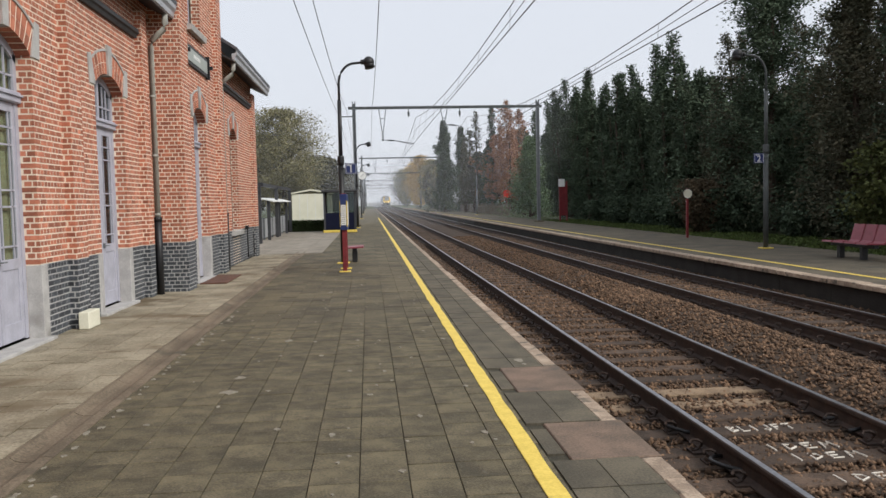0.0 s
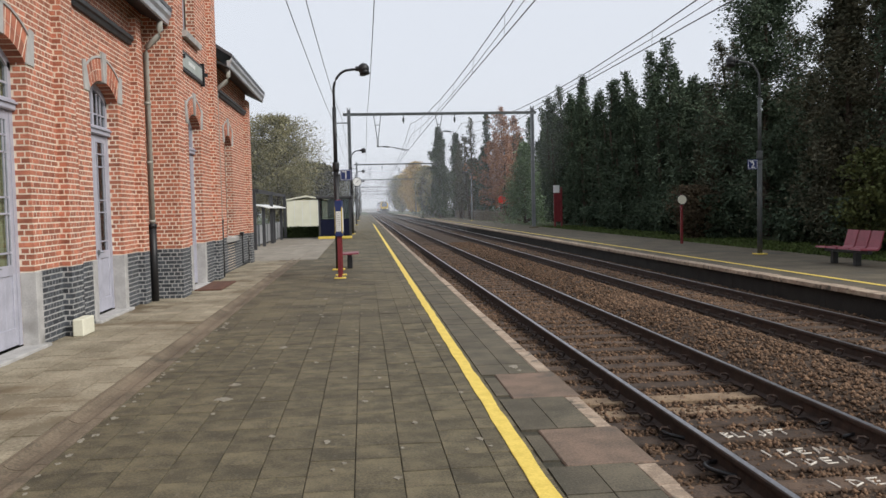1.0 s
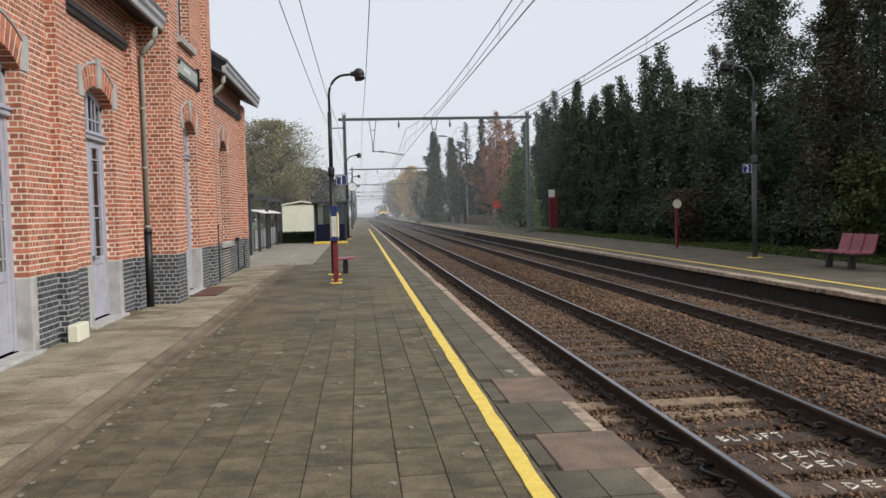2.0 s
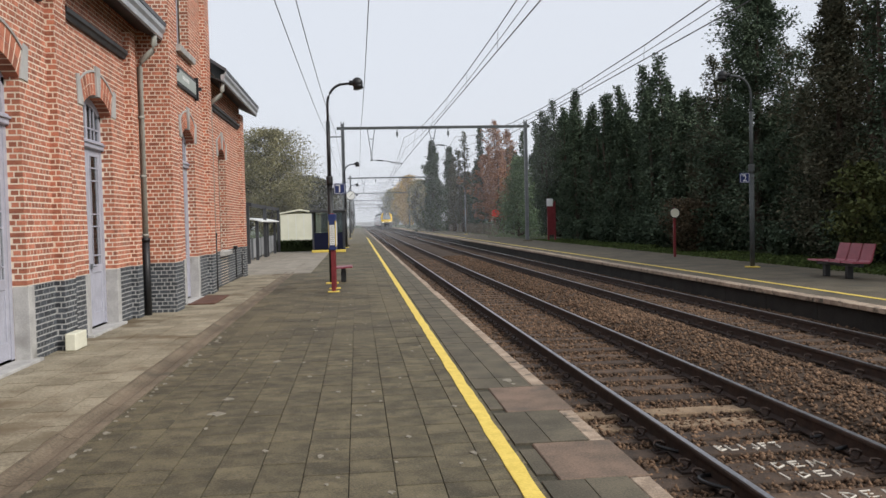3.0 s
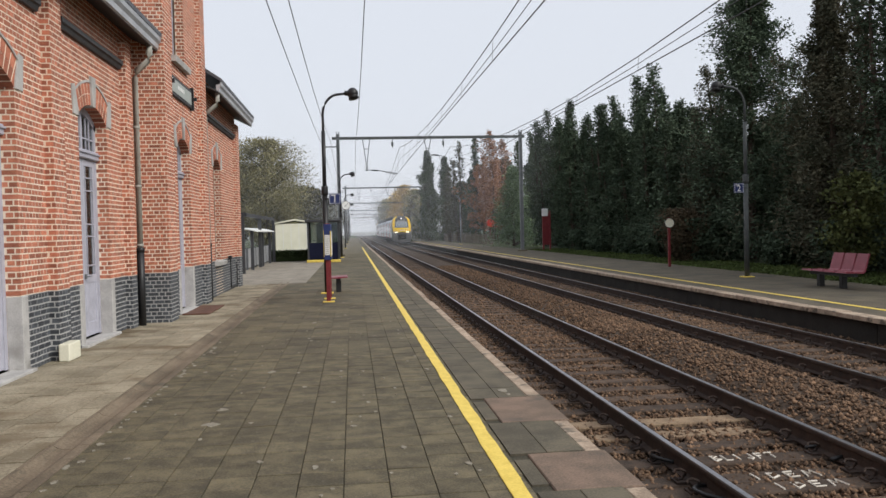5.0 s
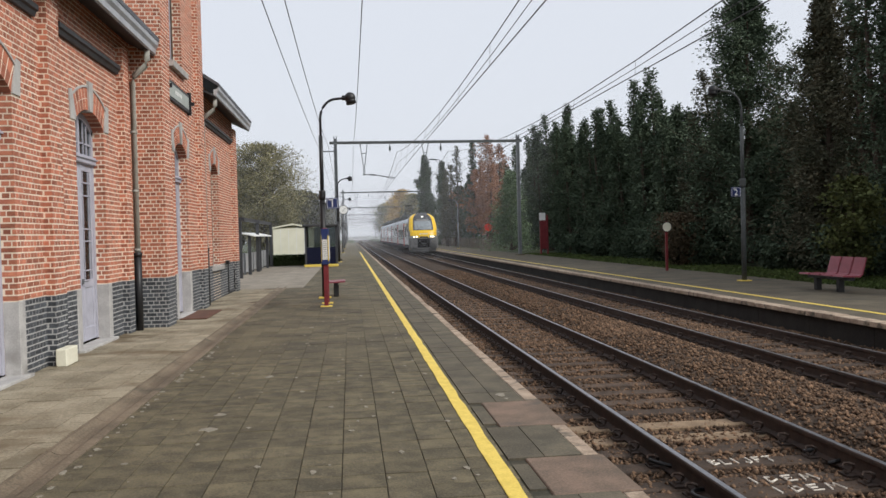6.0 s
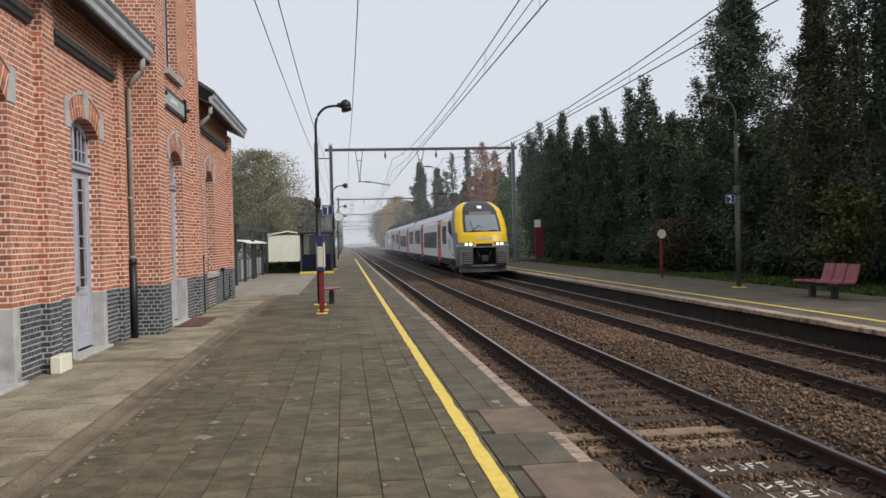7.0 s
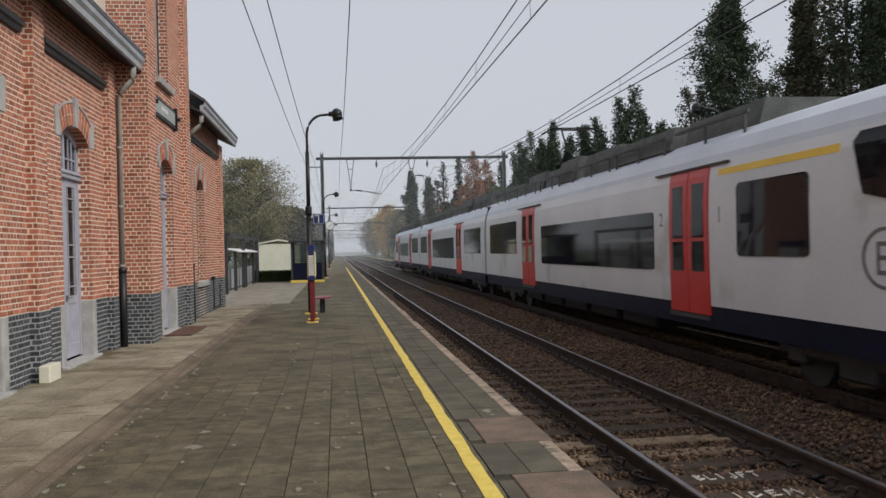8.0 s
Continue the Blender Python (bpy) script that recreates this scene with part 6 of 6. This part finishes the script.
    c = np.c_[rng.uniform(-5.6, -2.55, 9000), rng.uniform(48.9, 49.9, 9000), 0.62 * rng.uniform(0, 1, 9000) ** 0.5]
    v, f = sprays(rng, c, 0.09, -0.2)
    hd = thing("hedge", "low clipped green hedge before the cabin", "hedge")
    o = new("foliage", mesh_np("foliage", v, f, HEDGE))
    o.parent = hd
    part("core", Geo().box(-5.55, -2.6, 49.0, 49.8, 0, 0.5, 0.05), HEDGE, hd)
    # grass tufts along the back of the opposite platform
    c = np.c_[rng.uniform(13.3, 16.5, 26000), rng.uniform(10, 62, 26000), np.zeros(26000) - 0.04]
    v, f = sprays(rng, c, 0.085, -1.4)
    gr = new("grass", mesh_np("grass", v, f, leaf_mat("grass_blades", (0.085, 0.12, 0.035), (0.05, 0.065, 0.022))))
    tagged(gr, "short rough grass behind the opposite platform", "grass", kind="stuff")


make_trees()


# ---- mist over the line: thin sheets that scatter the sky's light ----
def mist_material(density):
    """Scatters the light of the whole sky, whichever way the sheet faces, and thins with height."""
    m = bpy.data.materials.new("thin_mist")
    m.use_nodes = True
    t = m.node_tree
    for n in list(t.nodes):
        t.nodes.remove(n)
    out, mx = t.nodes.new("ShaderNodeOutputMaterial"), t.nodes.new("ShaderNodeMixShader")
    tr, df, tl = t.nodes.new("ShaderNodeBsdfTransparent"), t.nodes.new("ShaderNodeBsdfDiffuse"), t.nodes.new("ShaderNodeBsdfTranslucent")
    both = t.nodes.new("ShaderNodeAddShader")
    df.inputs[0].default_value = tl.inputs[0].default_value = (0.66, 0.67, 0.69, 1)
    for node, z in ((df, 1), (tl, -1)):
        up = t.nodes.new("ShaderNodeCombineXYZ")
        up.inputs[2].default_value = z
        t.links.new(up.outputs[0], node.inputs["Normal"])
    t.links.new(df.outputs[0], both.inputs[0])
    t.links.new(tl.outputs[0], both.inputs[1])
    co, sep, mr = t.nodes.new("ShaderNodeTexCoord"), t.nodes.new("ShaderNodeSeparateXYZ"), t.nodes.new("ShaderNodeMapRange")
    t.links.new(co.outputs["Object"], sep.inputs[0])
    t.links.new(sep.outputs["Z"], mr.inputs["Value"])
    mr.inputs["From Min"].default_value, mr.inputs["From Max"].default_value = 2.0, 30.0
    mr.inputs["To Min"].default_value, mr.inputs["To Max"].default_value = density, 0.0
    t.links.new(mr.outputs[0], mx.inputs[0])
    t.links.new(tr.outputs[0], mx.inputs[1])
    t.links.new(both.outputs[0], mx.inputs[2])
    t.links.new(mx.outputs[0], out.inputs["Surface"])
    return m


def make_mist():
    for y, density in ((68, 0.05), (98, 0.06), (143, 0.07), (200, 0.08), (275, 0.11), (390, 0.5)):
        g = Geo().add([(-260, 0, -0.9), (260, 0, -0.9), (260, 0, 36), (-260, 0, 36)], [(0, 1, 2, 3)])
        o = part("mist", g, mist_material(density))
        o.location = (0, y, 0)
        tagged(o, "thin layer of morning mist across the line", "mist", "mist layers", "stuff")


make_mist()


# ---- platform tiles, last ----
def make_tiles():
    me = bpy.data.meshes.new("tile")
    g = Geo().box(-0.1490, 0.1490, -0.1465, 0.1465, -0.03, 0, 0.003)
    me.from_pydata(g.v, [], g.f)
    me.materials.append(TILE)
    rr = random.Random(2)
    far = Geo()
    count = 0
    for j in range(300):
        y = 3.45 + j * 0.30
        if y > 62:
            break
        for i in range(11):
            x = 0.963 - i * 0.3035
            z, rx, ry = rr.uniform(-0.003, 0.002), rr.uniform(-0.008, 0.008), rr.uniform(-0.008, 0.008)
            if count < 300:
                o = new("tile", me)
                o.parent = platform_1
                o.location = (x, y, z)
                o.rotation_euler = (rx, ry, rr.uniform(-0.006, 0.006))
                count += 1
            else:
                far.box(x - 0.1495, x + 0.1495, y - 0.1470, y + 0.1470, -0.03, z)
    for j in range(40):
        for i in range(11):
            x, y = 0.963 - i * 0.3035, 3.15 - j * 0.30
            far.box(x - 0.1475, x + 0.1475, y - 0.1475, y + 0.1475, -0.03, 0)
    part("tile", far, TILE_FAR, platform_1, kind="stuff")
    part("tile_field", Geo().box(-2.15, 1.11, 62, 215, -0.03, -0.001), TILE_FAR, platform_1, "worn tiled platform far along the line")


make_tiles()


def make_flakes():
    """Flakes of old pale paint and spots on the paving."""
    rr = random.Random(8)
    g = Geo()
    spots = [(1.5, 8.24, 0.07), (1.52, 8.05, 0.03), (0.17, 7.55, 0.025), (-0.75, 15.3, 0.08), (-1.02, 10.0, 0.07), (-1.28, 7.93, 0.06), (-1.29, 7.34, 0.08), (0.35, 6.25, 0.03)]
    y = 4.6
    while y < 13:
        if rr.random() < 0.75:
            spots.append((-2.10 + rr.uniform(-0.04, 0.03), y, rr.uniform(0.012, 0.05)))
        y += rr.uniform(0.06, 0.25)
    for _ in range(110):
        spots.append((rr.uniform(-2.2, 0.9), rr.uniform(4, 20), rr.uniform(0.008, 0.035)))
    for x, y, r in spots:
        n = 9
        q = [(x + r * rr.uniform(0.3, 1.1) * math.cos(a), y + r * 1.5 * rr.uniform(0.3, 1.1) * math.sin(a)) for a in (2 * math.pi * i / n for i in range(n))]
        g.loft([[(a, b, -0.004) for a, b in q], [(a, b, 0.006) for a, b in q]])
    o = part("paint_flake", g, mat("old_pale_paint", (0.30, 0.275, 0.22), (0.19, 0.17, 0.13), 0.9, 20, 60, 0.1), platform_1, "flakes of old pale paint and spots", kind="stuff")


make_flakes()


def motions():
    """The train runs through on the far track."""
    rows = [(0.0, 316.0), (1.5, 257.0), (3.0, 196.5), (4.5, 136.5), (6.0, 78.2), (6.5, 59.6), (7.0, 41.0), (7.5, 23.4), (7.8, 11.8), (8.0, 4.2)]
    walk(train, [(t, pose(C2, y, RAIL)) for t, y in rows])


motions()
